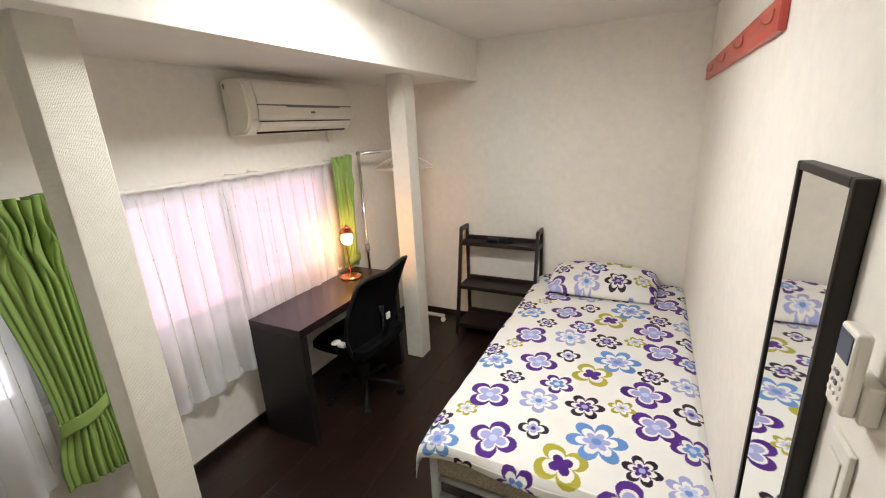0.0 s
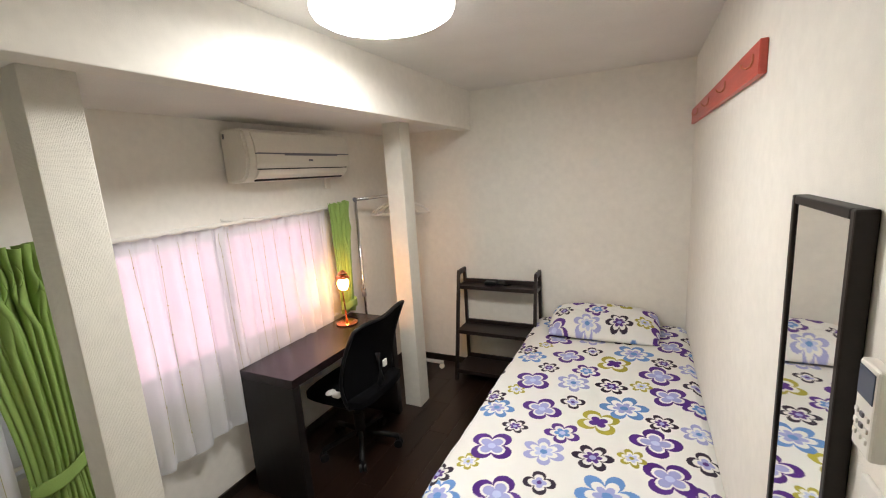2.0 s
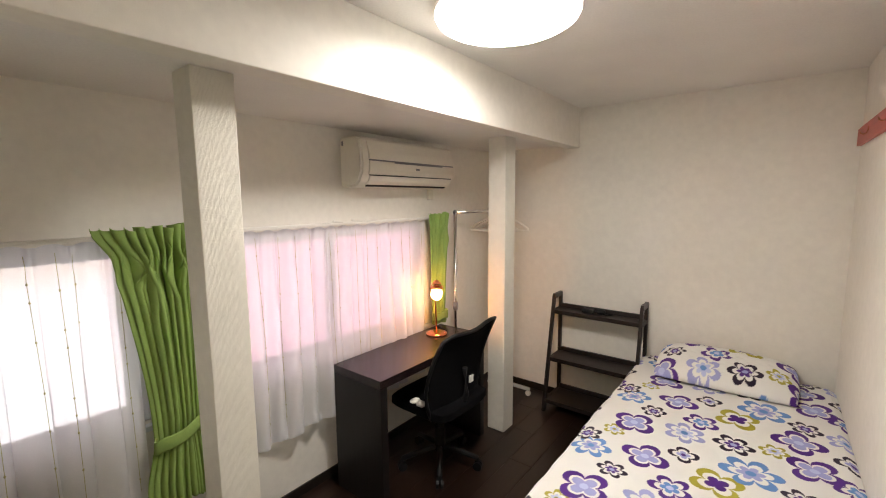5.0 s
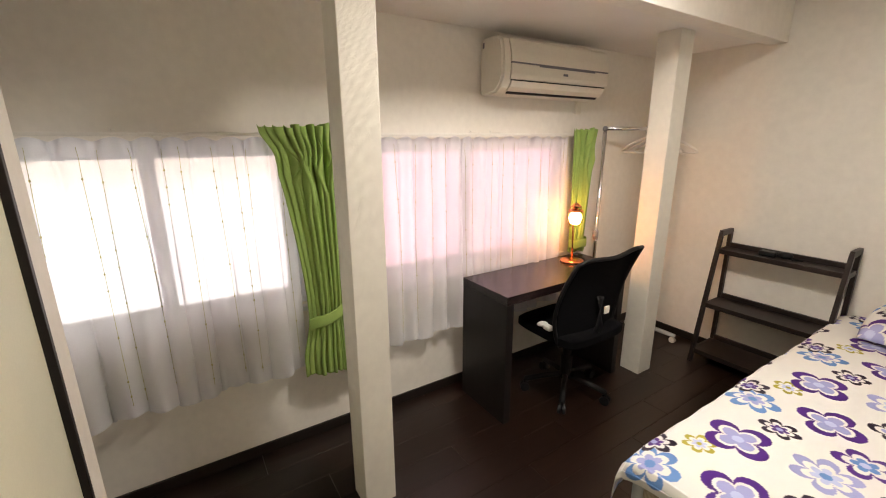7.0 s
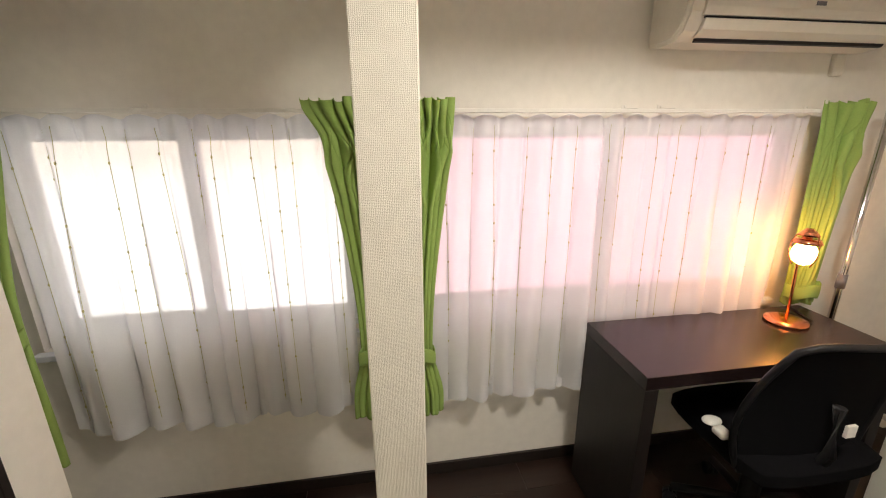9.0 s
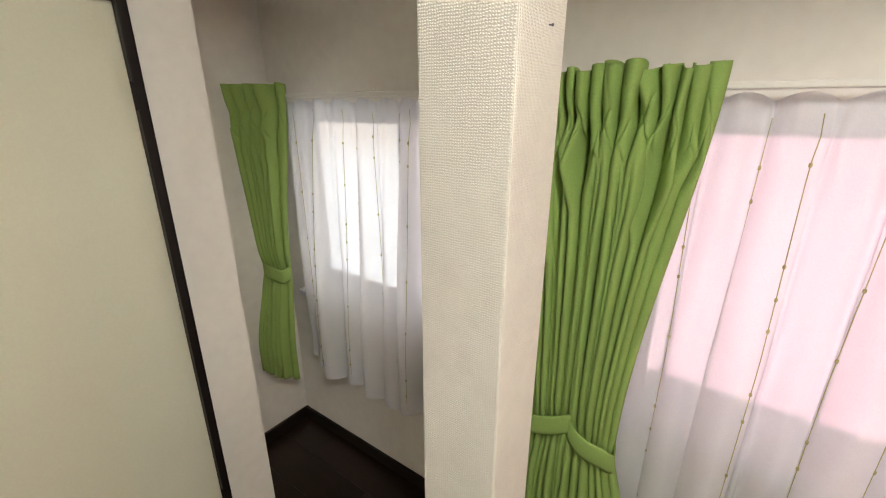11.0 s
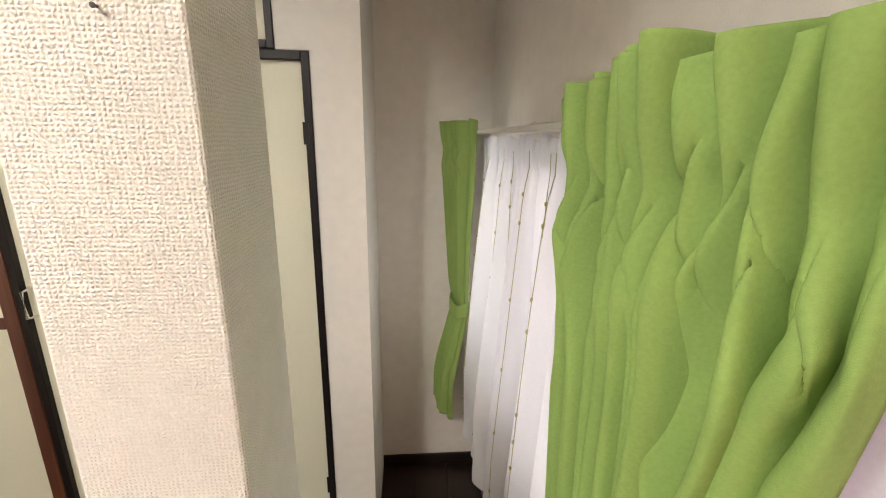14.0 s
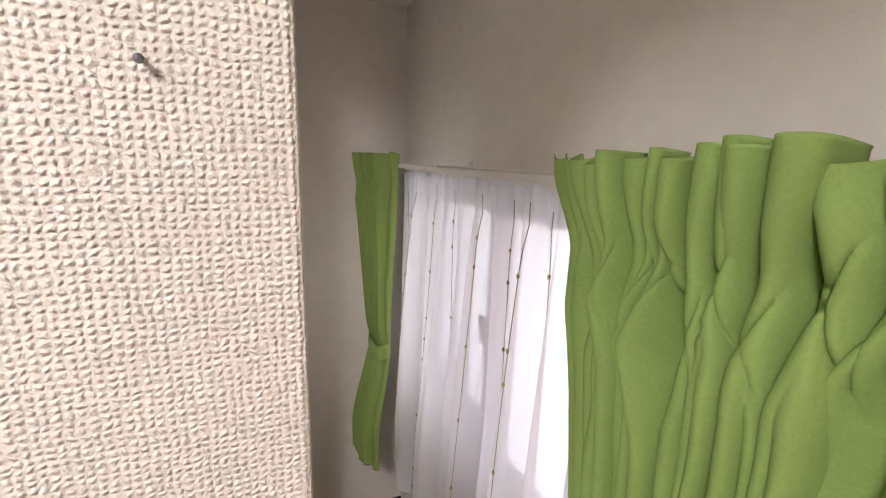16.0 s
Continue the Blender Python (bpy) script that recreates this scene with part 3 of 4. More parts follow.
piece("air_slot", extruded([(0.184, 1.763), (0.194, 1.763), (0.192, 1.758), (0.184, 1.758)], "y", AY[0] + 0.06, AY[1] - 0.03), BLACKPL, ac, "dark gap above the louver")
piece("lower_slot", extruded([(0.142, 1.713), (0.153, 1.711), (0.147, 1.700), (0.136, 1.698)], "y", AY[0] + 0.07, AY[1] - 0.04), BLACKPL, ac, "dark gap below the louver")
piece("sensor", box(0.03, AY[0] - 0.002, 1.925, 0.042, AY[0] + 0.001, 1.95), GREYPL, ac, "small dark side label")
piece("panel_line", extruded([(0.19, 1.846), (0.2062, 1.846), (0.2062, 1.8395), (0.19, 1.8395)], "y", AY[0] + 0.052, AY[1] - 0.02), GREYPL, ac, "thin grey seam")
piece("badge", box(0.2035, 2.20, 1.80, 0.2065, 2.235, 1.812, 0.001), GREYPL, ac, "small grey maker's mark")
piece("pipe_cover", box(0.0, AY[1] - 0.06, 1.62, 0.02, AY[1] - 0.01, 1.70, 0.006), ACPL, ac, "white pipe cover below the unit")

# ---- desk ----
DX, DY, DZ = (0.10, 0.474), (1.608, 2.56), 0.72
desk = thing("desk", 0.29, sum(DY) / 2, 0, "dark brown laminate desk with panel sides", "desk")
piece("tabletop", box(DX[0], DY[0], DZ - 0.045, DX[1], DY[1], DZ, 0.0015), DARKWOOD, desk)
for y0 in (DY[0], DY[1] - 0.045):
    piece("side_panel", box(DX[0], y0, 0.0, DX[1], y0 + 0.045, DZ - 0.0455, 0.0015), DARKWOODZ_SHADED, desk)
piece("apron", box(DX[0] + 0.01, DY[0] + 0.0455, DZ - 0.16, DX[0] + 0.03, DY[1] - 0.0455, DZ - 0.0455, 0.001), DARKWOOD, desk)

# ---- desk lamp ----
LX, LY = 0.226, 2.358
dl = thing("desk_lamp", LX, LY, DZ, "copper desk lamp with a lit warm bulb", "lamp")
piece("base", turned([(0.068, 0), (0.072, 0.004), (0.070, 0.012), (0.05, 0.018), (0.012, 0.022)], (LX, LY, DZ), 48), COPPER, dl, smooth=True)
piece("stem", tube([(LX, LY, DZ + 0.02), (LX - 0.006, LY, DZ + 0.16), (LX - 0.012, LY - 0.005, DZ + 0.30), (LX, LY - 0.012, DZ + 0.355), (LX + 0.02, LY - 0.02, DZ + 0.36)], 0.005), COPPER, dl, smooth=True)
SHC = (LX + 0.02, LY - 0.02, DZ + 0.235)
sh = bmesh.new()
for r0, z0, r1, z1 in ((0.018, 0.134, 0.034, 0.116), (0.039, 0.102, 0.046, 0.088)):
    turned([(r0, z0), (r1, z1), (r1 - 0.002, z1), (r0 - 0.002, z0 - 0.001)], SHC, 40, sh)
shade_ob = piece("shade", sh, COPPER, dl, "ribbed copper shade", smooth=True)
piece("socket", rod((SHC[0], SHC[1], SHC[2] + 0.088), (SHC[0], SHC[1], SHC[2] + 0.14), 0.013), COPPER, dl, smooth=True)
piece("bulb", ball((SHC[0], SHC[1], SHC[2] + 0.048), 0.038, squash=(1, 1, 1.1)), BULB, dl, "glowing warm glass bulb", smooth=True)
piece("cord", tube([(LX + 0.05, LY + 0.04, DZ + 0.004), (LX + 0.02, LY + 0.10, DZ + 0.003), (LX - 0.08, LY + 0.13, DZ + 0.003), (LX - 0.15, LY + 0.15, DZ + 0.003)], 0.003, 8), BLACKPL, dl, "black power cord", smooth=True)
for k in range(3):
    a = k * math.tau / 3
    pts = [(SHC[0] + math.cos(a) * r, SHC[1] + math.sin(a) * r, SHC[2] + z) for r, z in ((0.034, 0.118), (0.046, 0.088), (0.046, 0.045), (0.03, 0.006))]
    piece("shade_rib", tube(pts, 0.0025, 6), COPPER, shade_ob, smooth=True)

# ---- office chair ----
CH = (0.43, 2.13)
chair = thing("office_chair", *CH, 0, "black office chair with a curved mesh back at the desk", "chair")
for k in range(5):
    a = math.radians(20 + 72 * k)
    tip = (CH[0] + 0.24 * math.cos(a), CH[1] + 0.24 * math.sin(a))
    leg = piece("leg", tube([(CH[0], CH[1], 0.115), (CH[0] + 0.12 * math.cos(a), CH[1] + 0.12 * math.sin(a), 0.098), (*tip, 0.072)], 0.016), BLACKPL, chair, smooth=True)
    b = bmesh.new()
    for s in (-0.013, 0.013):
        c = (tip[0] - s * math.sin(a), tip[1] + s * math.cos(a))
        d = (-math.sin(a) * 0.008, math.cos(a) * 0.008)
        rod((c[0] - d[0], c[1] - d[1], 0.026), (c[0] + d[0], c[1] + d[1], 0.026), 0.026, 20, b)
    rod((*tip, 0.03), (*tip, 0.075), 0.008, 10, b)
    piece("caster", b, BLACKPL, leg)
b = rod((*CH, 0.09), (*CH, 0.40), 0.025)
rod((*CH, 0.09), (*CH, 0.24), 0.034, bm=b)
piece("gas_lift", b, BLACKPL, chair)
seat = bmesh.new()
bmesh.ops.create_cube(seat, size=1)
bmesh.ops.subdivide_edges(seat, edges=seat.edges[:], cuts=6, use_grid_fill=True)
for v in seat.verts:
    x, y, z = v.co
    r = 1 - 0.10 * max(0, abs(2 * y)) ** 4
    v.co = Vector((CH[0] + 0.44 * x * r, CH[1] + 0.46 * y * (1 - 0.08 * (2 * x) ** 4), 0.435 + 0.07 * z * (1 - 0.35 * max(abs(2 * x), abs(2 * y)) ** 3)))
piece("seat", seat, BLACKCLOTH, chair, smooth=True)
piece("seat_plate", box(CH[0] - 0.10, CH[1] - 0.08, 0.385, CH[0] + 0.10, CH[1] + 0.08, 0.402, 0.004), BLACKPL, chair)


def back_at(u, v, thick=0.0):
    w = 0.262 * (1 - 0.16 * v ** 3) * (0.82 + 0.18 * math.sin(min(1, v * 2.2) * math.pi / 2))
    y = (2 * u - 1)
    x = CH[0] + 0.16 + 0.09 * v ** 1.6 - 0.045 * y * y - 0.02 * math.sin(v * math.pi) + 0.05 * max(0, y) ** 3 * v ** 3
    z = 0.40 + 0.49 * v - 0.05 * y ** 4 * v + 0.03 * y * y * v + 0.045 * max(0, y) ** 3 * v ** 3
    return Vector((x + thick, CH[1] + y * w, z))


bk = piece("backrest", grid(24, 24, back_at), BLACKCLOTH, chair, "curved black mesh back", smooth=True)
so = bk.modifiers.new("thickness", "SOLIDIFY")
so.thickness = 0.012
edge = [back_at(u, 0) for u in np.linspace(0, 1, 9)] + [back_at(1, v) for v in np.linspace(0.1, 1, 10)] + [back_at(u, 1) for u in np.linspace(0.9, 0, 10)] + [back_at(0, v) for v in np.linspace(0.9, 0.02, 10)]
piece("back_frame", tube(edge, 0.011, 8), BLACKPL, chair, "black plastic rim of the back", smooth=True)
piece("back_post", tube([(CH[0] + 0.05, CH[1], 0.40), (CH[0] + 0.17, CH[1], 0.41), (CH[0] + 0.20, CH[1], 0.50), (CH[0] + 0.19, CH[1], 0.66)], 0.018), BLACKPL, chair, smooth=True)
piece("white_tag", box(CH[0] + 0.196, CH[1] + 0.03, 0.56, CH[0] + 0.206, CH[1] + 0.065, 0.60, 0.001), WHITEPL, chair, "small white sticker")
b = ball((CH[0] - 0.02, CH[1] - 0.20, 0.475), 0.026, squash=(1.0, 1.3, 0.4))
box(CH[0] + 0.02, CH[1] - 0.24, 0.47, CH[0] + 0.07, CH[1] - 0.20, 0.495, 0.008, bm=b)
piece("white_lever", b, WHITEPL, chair, "white plastic adjusting lever", smooth=True)

# ---- garment rack ----
P0, P1 = (0.13, 2.70), (0.272, 3.262)
gr = thing("garment_rack", 0.24, 3.0, 0, "chrome garment rack with a few hangers", "garment rack")
for p in (P0, P1):
    piece("pole", rod((*p, 0.06), (*p, 1.53), 0.0125), CHROME, gr, smooth=True)
    ft = piece("foot", box(p[0] - 0.20, p[1] - 0.018, 0.045, p[0] + 0.20, p[1] + 0.018, 0.068, 0.008), STEEL, gr)
    for s in (-0.185, 0.185):
        b = rod((p[0] + s, p[1] - 0.010, 0.022), (p[0] + s, p[1] + 0.010, 0.022), 0.022)
        rod((p[0] + s, p[1], 0.025), (p[0] + s, p[1], 0.05), 0.006, bm=b)
        piece("caster", b, WHITEPL, ft)
piece("top_rail", rod((*P0, 1.53), (*P1, 1.53), 0.0125), CHROME, gr, smooth=True)
piece("collar", rod((*P0, 0.80), (*P0, 0.86), 0.017), GREYPL, gr, smooth=True)
for p in (P0, P1):
    piece("joint", ball((*p, 1.53), 0.016), GREYPL, gr, smooth=True)


def hanger(s, turn, tilt):
    c = Vector((P0[0] + (P1[0] - P0[0]) * s, P0[1] + (P1[1] - P0[1]) * s, 1.53))
    h = thing("clothes_hanger", *c, "white plastic clothes hanger on the garment rack", "hanger", group="hangers on the garment rack")
    q = Matrix.Rotation(radians(turn), 3, "Z")

    def w(x, z):
        return c + q @ Vector((x, 0, z))
    hook = [w(0.022 * math.cos(a), 0.012 + 0.022 * math.sin(a) - 0.012 + 0.0) for a in np.linspace(-0.3, math.pi, 10)]
    piece("hook", tube(hook + [w(-0.012, -0.03), w(0, -0.05)], 0.003, 8), CHROME, h, smooth=True)
    body = [w(0, -0.05), w(0.06, -0.072), w(0.14, -0.105), w(0.20, -0.14), w(0.205, -0.152), w(0.19, -0.157), w(0, -0.157), w(-0.19, -0.157), w(-0.205, -0.152), w(-0.20, -0.14), w(-0.14, -0.105), w(-0.06, -0.072), w(0, -0.05)]
    piece("shoulder_bar", tube(body, 0.006, 8), WHITEPL, h, smooth=True)


for s, turn in ((0.60, -8), (0.72, -3), (0.88, 5), (0.95, -8)):
    hanger(s, turn, 0)

# ---- ladder shelf by the back wall ----
RX0, RX1 = 0.652, 1.308
rk = thing("ladder_shelf", 0.945, 3.3, 0, "dark brown wooden ladder shelf with three tiers", "shelf")
for x in (RX0, RX1 - 0.022):
    b = extruded([(3.385, 0.0), (3.41, 0.0), (3.41, 0.875), (3.385, 0.875)], "x", x, x + 0.022)
    piece("back_post", b, RACKWOOD, rk)
    b = extruded([(3.10, 0.0), (3.135, 0.0), (3.285, 0.875), (3.262, 0.875)], "x", x, x + 0.022)
    piece("front_post", b, RACKWOOD, rk)
    piece("top_grip", extruded([(3.2635, 0.85), (3.265, 0.888), (3.41, 0.888), (3.41, 0.855)], "x", x + 0.001, x + 0.021), RACKWOOD, rk)
    for z, y in ((0.765, 3.272), (0.40, 3.20), (0.09, 3.14)):
        piece("side_rail", box(x + 0.002, y, z - 0.03, x + 0.020, 3.384, z, 0.001), RACKWOOD, rk)
for z, y in ((0.763, 3.262), (0.405, 3.19), (0.09, 3.13)):
    piece("shelf_board", box(RX0 + 0.0225, y, z - 0.015, RX1 - 0.0225, 3.384, z, 0.002), RACKWOOD, rk)
    piece("front_lip", box(RX0 + 0.0225, y - 0.0125, z - 0.026, RX1 - 0.0225, y - 0.0005, z + 0.004, 0.002), RACKWOOD, rk)
    piece("back_lip", box(RX0 + 0.0225, 3.385, z - 0.02, RX1 - 0.0225, 3.405, z + 0.03, 0.002), RACKWOOD, rk)
b = box(0.87, 3.30, 0.7645, 0.96, 3.36, 0.796, 0.008)
ball((1.0, 3.33, 0.786), 0.03, b, (1.3, 0.9, 0.7))
tube([(0.95, 3.33, 0.781), (1.04, 3.32, 0.769), (1.08, 3.35, 0.769), (1.02, 3.37, 0.769), (0.94, 3.36, 0.769)], 0.004, 8, b)
tagged(part("cable_bundle", b, BLACKPL), "black power adapter and coiled cable on the shelf", "cable")

# ---- bed ----
BX, BY = (1.305, 2.275), (1.40, 3.40)
bed = thing("bed", sum(BX) / 2, sum(BY) / 2, 0, "single bed with a grey steel frame and beige mattress", "bed")
for x in (BX[0] + 0.02, BX[1] - 0.02):
    for y in (BY[0] + 0.03, BY[1] - 0.03):
        piece("leg", rod((x, y, 0), (x, y, 0.42 if y < 2 else 0.5), 0.021, 20), STEEL, bed, smooth=True)
for z in (0.12, 0.21, 0.30):
    piece("foot_bar", rod((BX[0] + 0.02, BY[0] + 0.03, z), (BX[1] - 0.02, BY[0] + 0.03, z), 0.013), STEEL, bed, smooth=True)
for x in (BX[0] + 0.005, BX[1] - 0.035):
    piece("side_rail", box(x, BY[0] + 0.05, 0.26, x + 0.03, BY[1] - 0.05, 0.31, 0.004), STEEL, bed)
for k in range(9):
    y = BY[0] + 0.12 + k * 0.22
    piece("slat", box(BX[0] + 0.036, y, 0.295, BX[1] - 0.036, y + 0.06, 0.309, 0.003), STEEL, bed)
m = box(BX[0] + 0.01, BY[0] + 0.02, 0.312, BX[1] - 0.01, BY[1] - 0.01, 0.505, 0.03, 4)
mt = piece("mattress", m, MATTRESS, bed, "beige quilted mattress", smooth=True)
piece("mattress_label", box(1.755, BY[0] + 0.0165, 0.375, 1.865, BY[0] + 0.0195, 0.46, 0.001), mat("white_label_cloth", (0.72, 0.68, 0.58), 0.85, grain=0.06), mt, "white cloth care label")
b = bmesh.new()
for k in range(5):
    box(1.77, BY[0] + 0.0150, 0.388 + 0.014 * k, 1.85 - 0.02 * (k % 2), BY[0] + 0.0163, 0.391 + 0.014 * k, bm=b)
piece("label_print", b, GREYPL, mt, "grey lines of small print")

PURPLE, LAV, BLUE, PALE, OLIVE, BLACK_, CREAM = (0.085, 0.022, 0.22), (0.36, 0.38, 0.66), (0.13, 0.28, 0.60), (0.50, 0.56, 0.78), (0.42, 0.38, 0.045), (0.020, 0.010, 0.028), (0.80, 0.79, 0.74)
KINDS = {  # outer petals, inner petals, ring, heart, number of petals
    "pl": (PURPLE, CREAM, LAV, PALE, 4), "lav": (LAV, CREAM, PALE, BLUE, 6), "dk": (BLACK_, CREAM, PURPLE, LAV, 6), "os": (OLIVE, CREAM, PALE, OLIVE, 6),
    "bk": (BLACK_, CREAM, LAV, PURPLE, 4), "pb": (PURPLE, CREAM, BLUE, PALE, 5), "ol": (OLIVE, CREAM, PURPLE, PURPLE, 4), "bl": (BLUE, CREAM, LAV, BLUE, 6)}
TILE = ((1.454, 1.743, 0.100, "pl"), (1.666, 1.785, 0.088, "lav"), (1.855, 1.816, 0.080, "dk"), (1.997, 1.859, 0.055, "os"), (2.084, 1.998, 0.100, "pl"),
        (2.256, 1.927, 0.065, "bk"), (2.252, 2.119, 0.070, "lav"), (1.507, 1.917, 0.060, "dk"), (1.715, 1.941, 0.078, "pb"), (1.853, 2.075, 0.097, "ol"),
        (2.113, 2.158, 0.066, "dk"), (1.382, 2.032, 0.086, "bl"), (1.590, 2.102, 0.095, "pl"), (1.720, 2.211, 0.060, "bk"), (1.954, 2.238, 0.110, "bl"),
        (2.157, 2.404, 0.097, "pl"), (2.277, 2.326, 0.075, "pb"), (1.425, 2.235, 0.050, "os"), (1.330, 2.140, 0.066, "dk"))


def printed(me, flat, shift=(0.0, 0.0)):
    """Give a cloth mesh its printed flowers. flat: the place of each vertex on the flat cloth."""
    uv = np.array(flat) + np.array(shift)
    col = np.tile(np.array([0.80, 0.795, 0.75, 1.0]), (len(uv), 1))
    for rep in range(-3, 4):
        for wrap in (-1, 0, 1):
            for x, y, r, kind in TILE:
                cx, cy = x + 0.03 * rep + 1.05 * wrap, y + 0.615 * rep + 0.12 * wrap
                outer, inner, ring, heart, n = KINDS[kind]
                d = uv - (cx, cy)
                near = np.where((np.abs(d) < r * 1.15).all(1))[0]
                if not len(near):
                    continue
                dx, dy = d[near, 0], d[near, 1]
                rad = np.hypot(dx, dy) / r
                ang = np.arctan2(dy, dx) + x * 9
                pet = np.abs(np.cos(ang * n / 2))
                lobe = 0.42 + 0.60 * pet ** 0.55
                inn = 0.36 + 0.34 * pet ** 0.7
                rin = 0.24 + (0.34 if kind == "pl" else 0.22) * pet ** 0.8
                for colour, mask in ((outer, rad < lobe), (inner, rad < inn), (ring, rad < rin), (heart, rad < 0.17)):
                    col[near[mask], :3] = colour
    la = me.color_attributes.new("print", "FLOAT_COLOR", "POINT")
    la.data.foreach_set("color", col.astype(np.float32).ravel())


def from_grid(name, nu, nv, f, material, flat, shift=(0, 0)):
    """A cloth from an even grid; f gives the place for arrays of u and v."""
    u, v = np.meshgrid(np.linspace(0, 1, nu), np.linspace(0, 1, nv))
    u, v = u.ravel(), v.ravel()
    co = np.stack(f(u, v), 1)
    i = np.arange(nu * nv).reshape(nv, nu)
    faces = np.stack([i[:-1, :-1], i[:-1, 1:], i[1:, 1:], i[1:, :-1]], -1).reshape(-1, 4)
    me = bpy.data.meshes.new(name)
    me.from_pydata(co.tolist(), [], faces.tolist())
    me.polygons.foreach_set("use_smooth", [True] * len(me.polygons))
    me.materials.append(material)
    printed(me, np.stack(flat(u, v), 1), shift)
    ob = new(name, me)
    sol = ob.modifiers.new("thickness", "SOLIDIFY")
    sol.thickness = 0.003
    return ob


def wave(x, y, seed):
    return (np.sin(3.1 * x + 2.3 * y + seed) + np.sin(5.7 * y - 4.1 * x + 2 * seed) + 0.6 * np.sin(11 * x + 7 * y + 3 * seed) + 0.35 * np.sin(23 * y - 15 * x + seed)) / 3


def spread_at(u, v):
    side0, foot = 0.13, 0.075
    lx = -side0 + u * (side0 + 0.965 + 0.03)
    ly = -foot + v * (foot + 1.985)
    out = np.clip(-lx, 0, None)
    low = np.clip(-ly, 0, None)
    back = np.clip(lx - 0.965, 0, None)
    r = 0.035
    x = BX[0] + np.where(lx > 0, lx, -r * np.sin(np.clip(out / r, 0, 1.5)) * 0.7 - 0.10 * out)
    y = BY[0] + np.where(ly > 0, ly, -r * np.sin(np.clip(low / r, 0, 1.5)) * 0.6 - 0.12 * low)
    z = 0.520 + 0.010 * wave(lx, ly, 1.0) + 0.0022 * np.sin(31 * lx + 9 * ly) * np.sin(13 * ly)
    z = z - np.where(out > 0, np.clip(out - 0.012, 0, None) * 0.86, 0) - np.where(low > 0, np.clip(low - 0.012, 0, None) * 0.86, 0) - 0.5 * back
    z = z - 0.020 * np.exp(-np.clip(lx, 0, 1) / 0.04) - 0.016 * np.exp(-np.clip(ly, 0, 3) / 0.04)
    x = x + np.where(out > 0, 0.008 * np.sin(9 * ly + 2) * out / side0 + 0.0015 * np.sin(37 * ly), 0)
    y = y + np.where(low > 0, 0.012 * np.sin(11 * lx) * low / foot, 0)
    return x, y, z


sp = from_grid("bed_cover", 380, 690, spread_at, FLOWER, lambda u, v: (BX[0] - 0.13 + u * 1.125, BY[0] - 0.075 + v * 2.06))
hem = from_grid("hem", 380, 12, lambda u, v: (lambda p: (p[0], p[1] - 0.0012, p[2] + 0.0012))(spread_at(u, 0.014 * v)), FLOWER, lambda u, v: (BX[0] - 0.13 + u * 1.125, BY[0] - 0.075 + 0.014 * v * 2.06))
hem.parent = sp
tagged(sp, "white cotton bed cover printed with purple, blue and olive flowers", "bed cover")


def pillow_at(u, v):
    a, c = 2 * u - 1, 2 * v - 1
    full = (1 - np.abs(a) ** 3.2) * (1 - np.abs(c) ** 2.6)
    x = 1.780 + 0.355 * a * (1 - 0.05 * c * c)
    y = 3.175 + 0.20 * c * (1 - 0.06 * a * a)
    z = 0.535 + 0.100 * np.clip(full, 0, 1) ** 0.5 + 0.008 * wave(3 * a, 3 * c, 2.0) * full + 0.075 * (c + 1) / 2
    return x, y, z


pl = from_grid("pillow", 170, 110, pillow_at, FLOWER, lambda u, v: (1.425 + 0.67 * u, 2.975 + 0.40 * v), (0.05, -0.02))
tagged(pl, "pillow in a flower-printed cotton case on the bed", "pillow")

# ---- on the wall beside the bed ----
hr = thing("coat_hook_rail", XR, 2.6, 1.9, "red painted wooden hook rail on the wall", "hook rail")
piece("board", box(XR - 0.02, 1.634, 1.882, XR - 0.0005, 3.39, 1.970, 0.003), REDWOOD, hr)
BRASS = mat("worn_copper_hook", (0.62, 0.30, 0.20), 0.3, 1.0)
for k in range(4):
    y = 1.70 + 0.45 * k
    pts = [(XR - 0.021, y, 1.945), (XR - 0.022, y, 1.925), (XR - 0.027, y, 1.913), (XR - 0.036, y, 1.908), (XR - 0.045, y, 1.912), (XR - 0.049, y, 1.922)]
    piece("hook", tube(pts, 0.0028, 8), BRASS, hr, "small copper-coloured cup hook", smooth=True)

MY, MZ = (0.968, 1.236), (0.15, 1.60)
mr = thing("wall_mirror", XR, sum(MY) / 2, MZ[0], "tall mirror in a dark brown wooden frame", "mirror")
fw, fd = 0.016, 0.028
for n, a in (("frame_side", (MY[0], MZ[0], MY[0] + fw, MZ[1])), ("frame_side", (MY[1] - fw, MZ[0], MY[1], MZ[1])), ("frame_top", (MY[0] + fw, MZ[1] - fw, MY[1] - fw, MZ[1])), ("frame_bottom", (MY[0] + fw, MZ[0], MY[1] - fw, MZ[0] + fw))):
    piece(n, box(XR - fd, a[0], a[1], XR - 0.001, a[2], a[3], 0.003), FRAMEWOOD, mr)
piece("mirror_glass", box(XR - fd + 0.004, MY[0] + fw, MZ[0] + fw, XR - 0.004, MY[1] - fw, MZ[1] - fw), MIRROR, mr, "clear silvered glass")

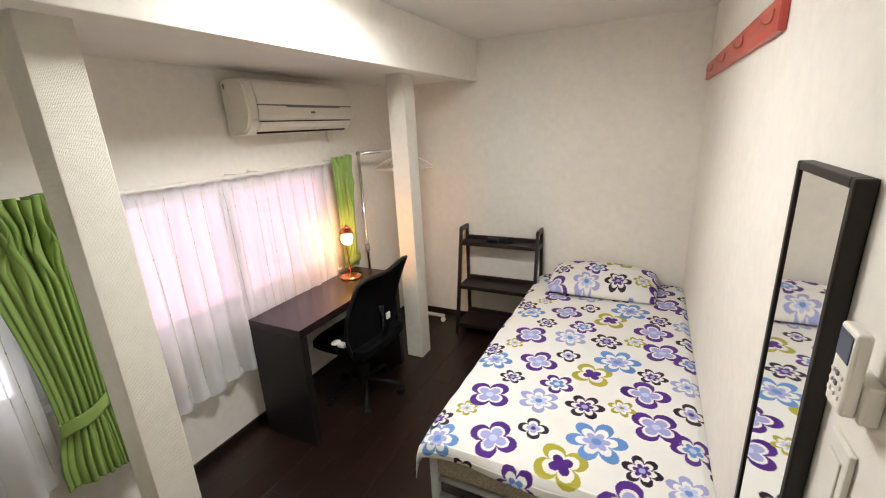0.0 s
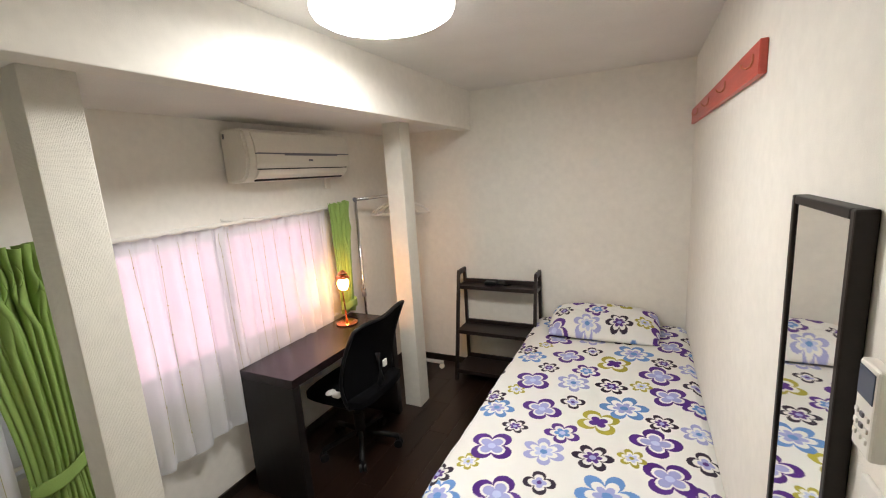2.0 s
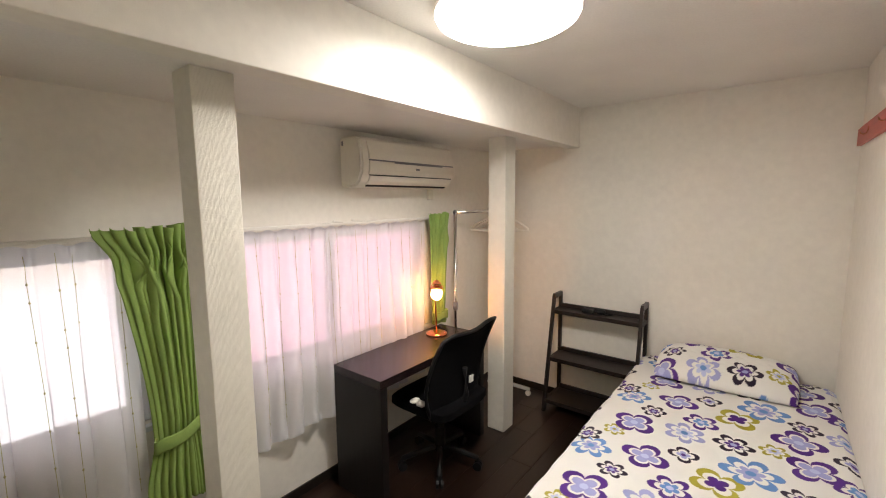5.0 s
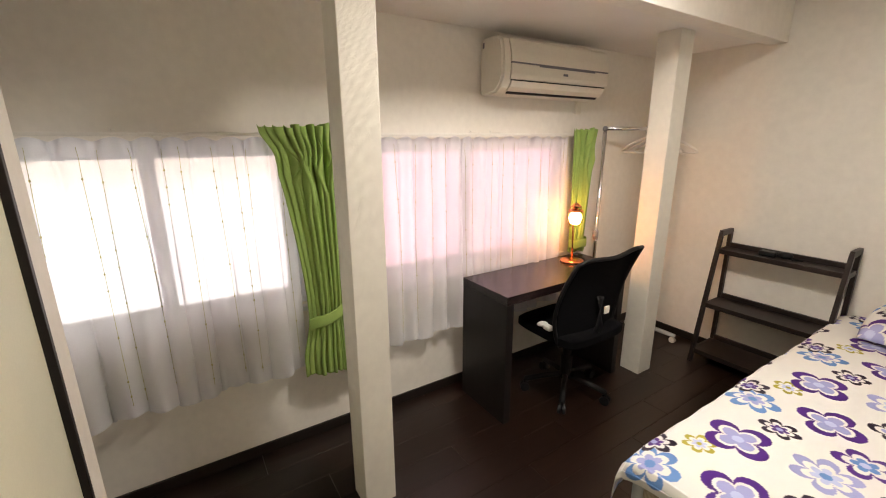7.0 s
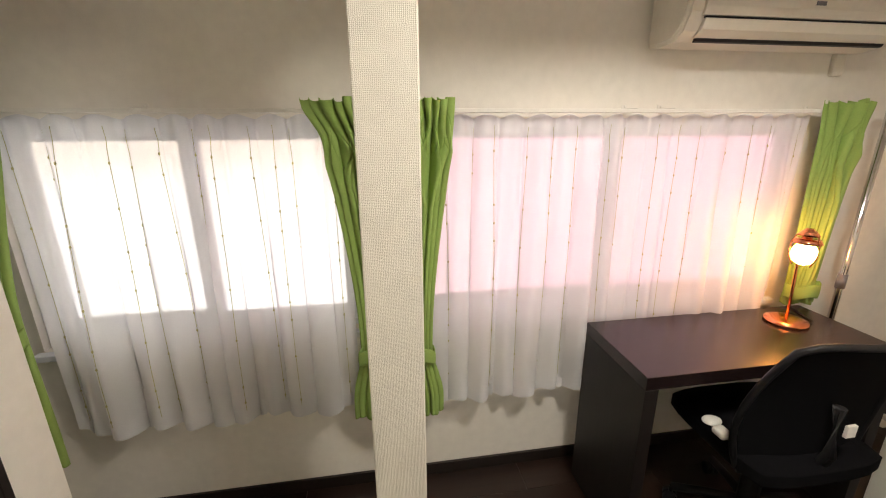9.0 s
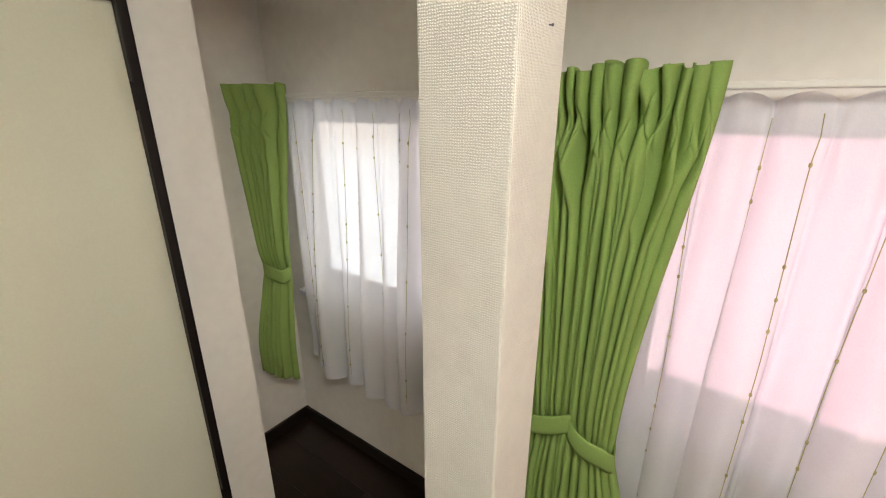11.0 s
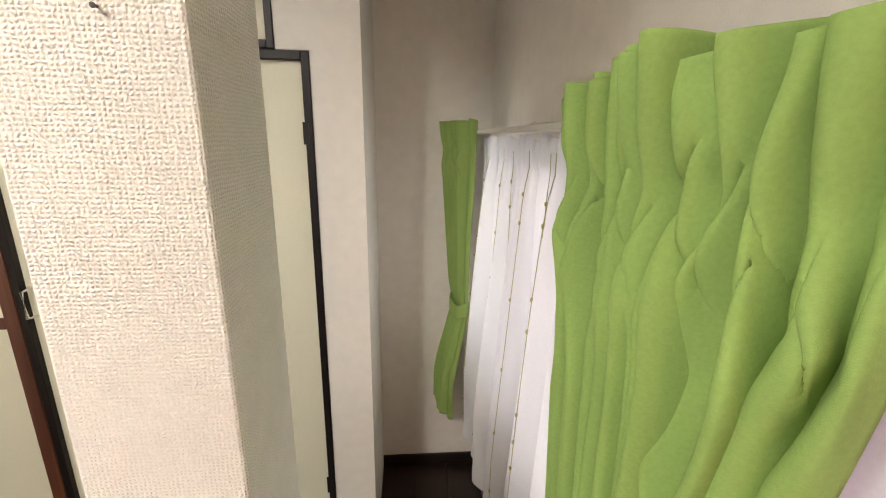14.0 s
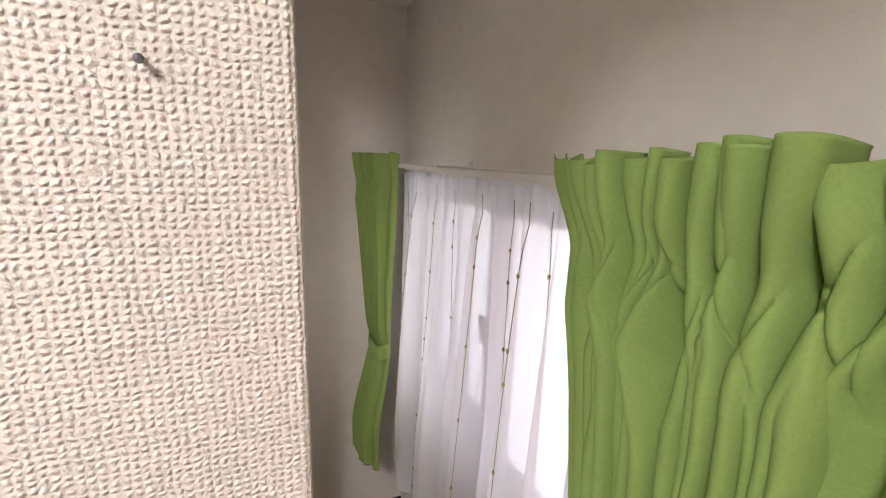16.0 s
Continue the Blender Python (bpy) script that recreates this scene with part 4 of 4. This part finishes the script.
RY, RZ = 0.853, 1.318
rc = thing("remote_control", XR, RY, RZ, "white air conditioner remote in a wall holder", "remote")
piece("holder", box(XR - 0.022, RY - 0.028, RZ - 0.005, XR - 0.0005, RY + 0.028, RZ + 0.05, 0.004), WHITEPL, rc, "white plastic wall holder")
rb = piece("body", box(XR - 0.040, RY - 0.024, RZ, XR - 0.0225, RY + 0.024, RZ + 0.115, 0.005, 3), WHITEPL, rc)
piece("display", box(XR - 0.0412, RY - 0.019, RZ + 0.070, XR - 0.0395, RY + 0.019, RZ + 0.108, 0.001), SCREEN, rb, "dark grey display")
for k in range(9):
    y, z = RY - 0.013 + 0.013 * (k % 3), RZ + 0.022 + 0.014 * (k // 3)
    piece("button", box(XR - 0.0425, y - 0.004, z - 0.0035, XR - 0.0395, y + 0.004, z + 0.0035, 0.0015), GREYPL if k in (4, 7) else WHITEPL, rb)
sw = thing("light_switch", XR, 0.884, 1.13, "cream plastic light switch plate on the wall", "switch")
plate = piece("plate", box(XR - 0.009, 0.849, 1.13, XR - 0.0005, 0.919, 1.25, 0.003), WHITEPL, sw)
piece("rocker", box(XR - 0.012, 0.863, 1.155, XR - 0.0085, 0.905, 1.225, 0.002), WHITEPL, plate)
nl = thing("nail", 0.499, 0.926, 1.548, "small dark nail stuck in the white post", "nail")
b = rod((0.499, 0.918, 1.548), (0.499, 0.928, 1.547), 0.0010, 8)
ball((0.499, 0.928, 1.547), 0.0018, b, segs=10)
piece("shank", b, GREYPL, nl)

# ---- floorboards ----
floor_ob = bpy.data.objects["floor"]
BW, BL = 0.151, 0.90
meshes = {}
nrow = 0
x = 0.0
while x < XR - 0.001:
    x1 = min(x + BW, XR)
    y = YA - BL * ((nrow * 0.37) % 1)
    while y < YB:
        a, c = max(y, YA), min(y + BL, YB)
        if c - a > 0.01 and not (x >= SX + 0.1 and c < -0.12):
            key = (round(x1 - x, 4), round(c - a, 4))
            if key not in meshes:
                bb = box(0, 0, -0.012, key[0] - 0.0012, key[1] - 0.0012, 0.0, 0.001, 1)
                me = bpy.data.meshes.new("floorboard")
                bb.to_mesh(me)
                bb.free()
                me.materials.append(FLOORM)
                meshes[key] = me
            o = new("floorboard", meshes[key])
            o.parent = floor_ob
            o.location = (x, a, 0)
        y += BL
    x += BW
    nrow += 1
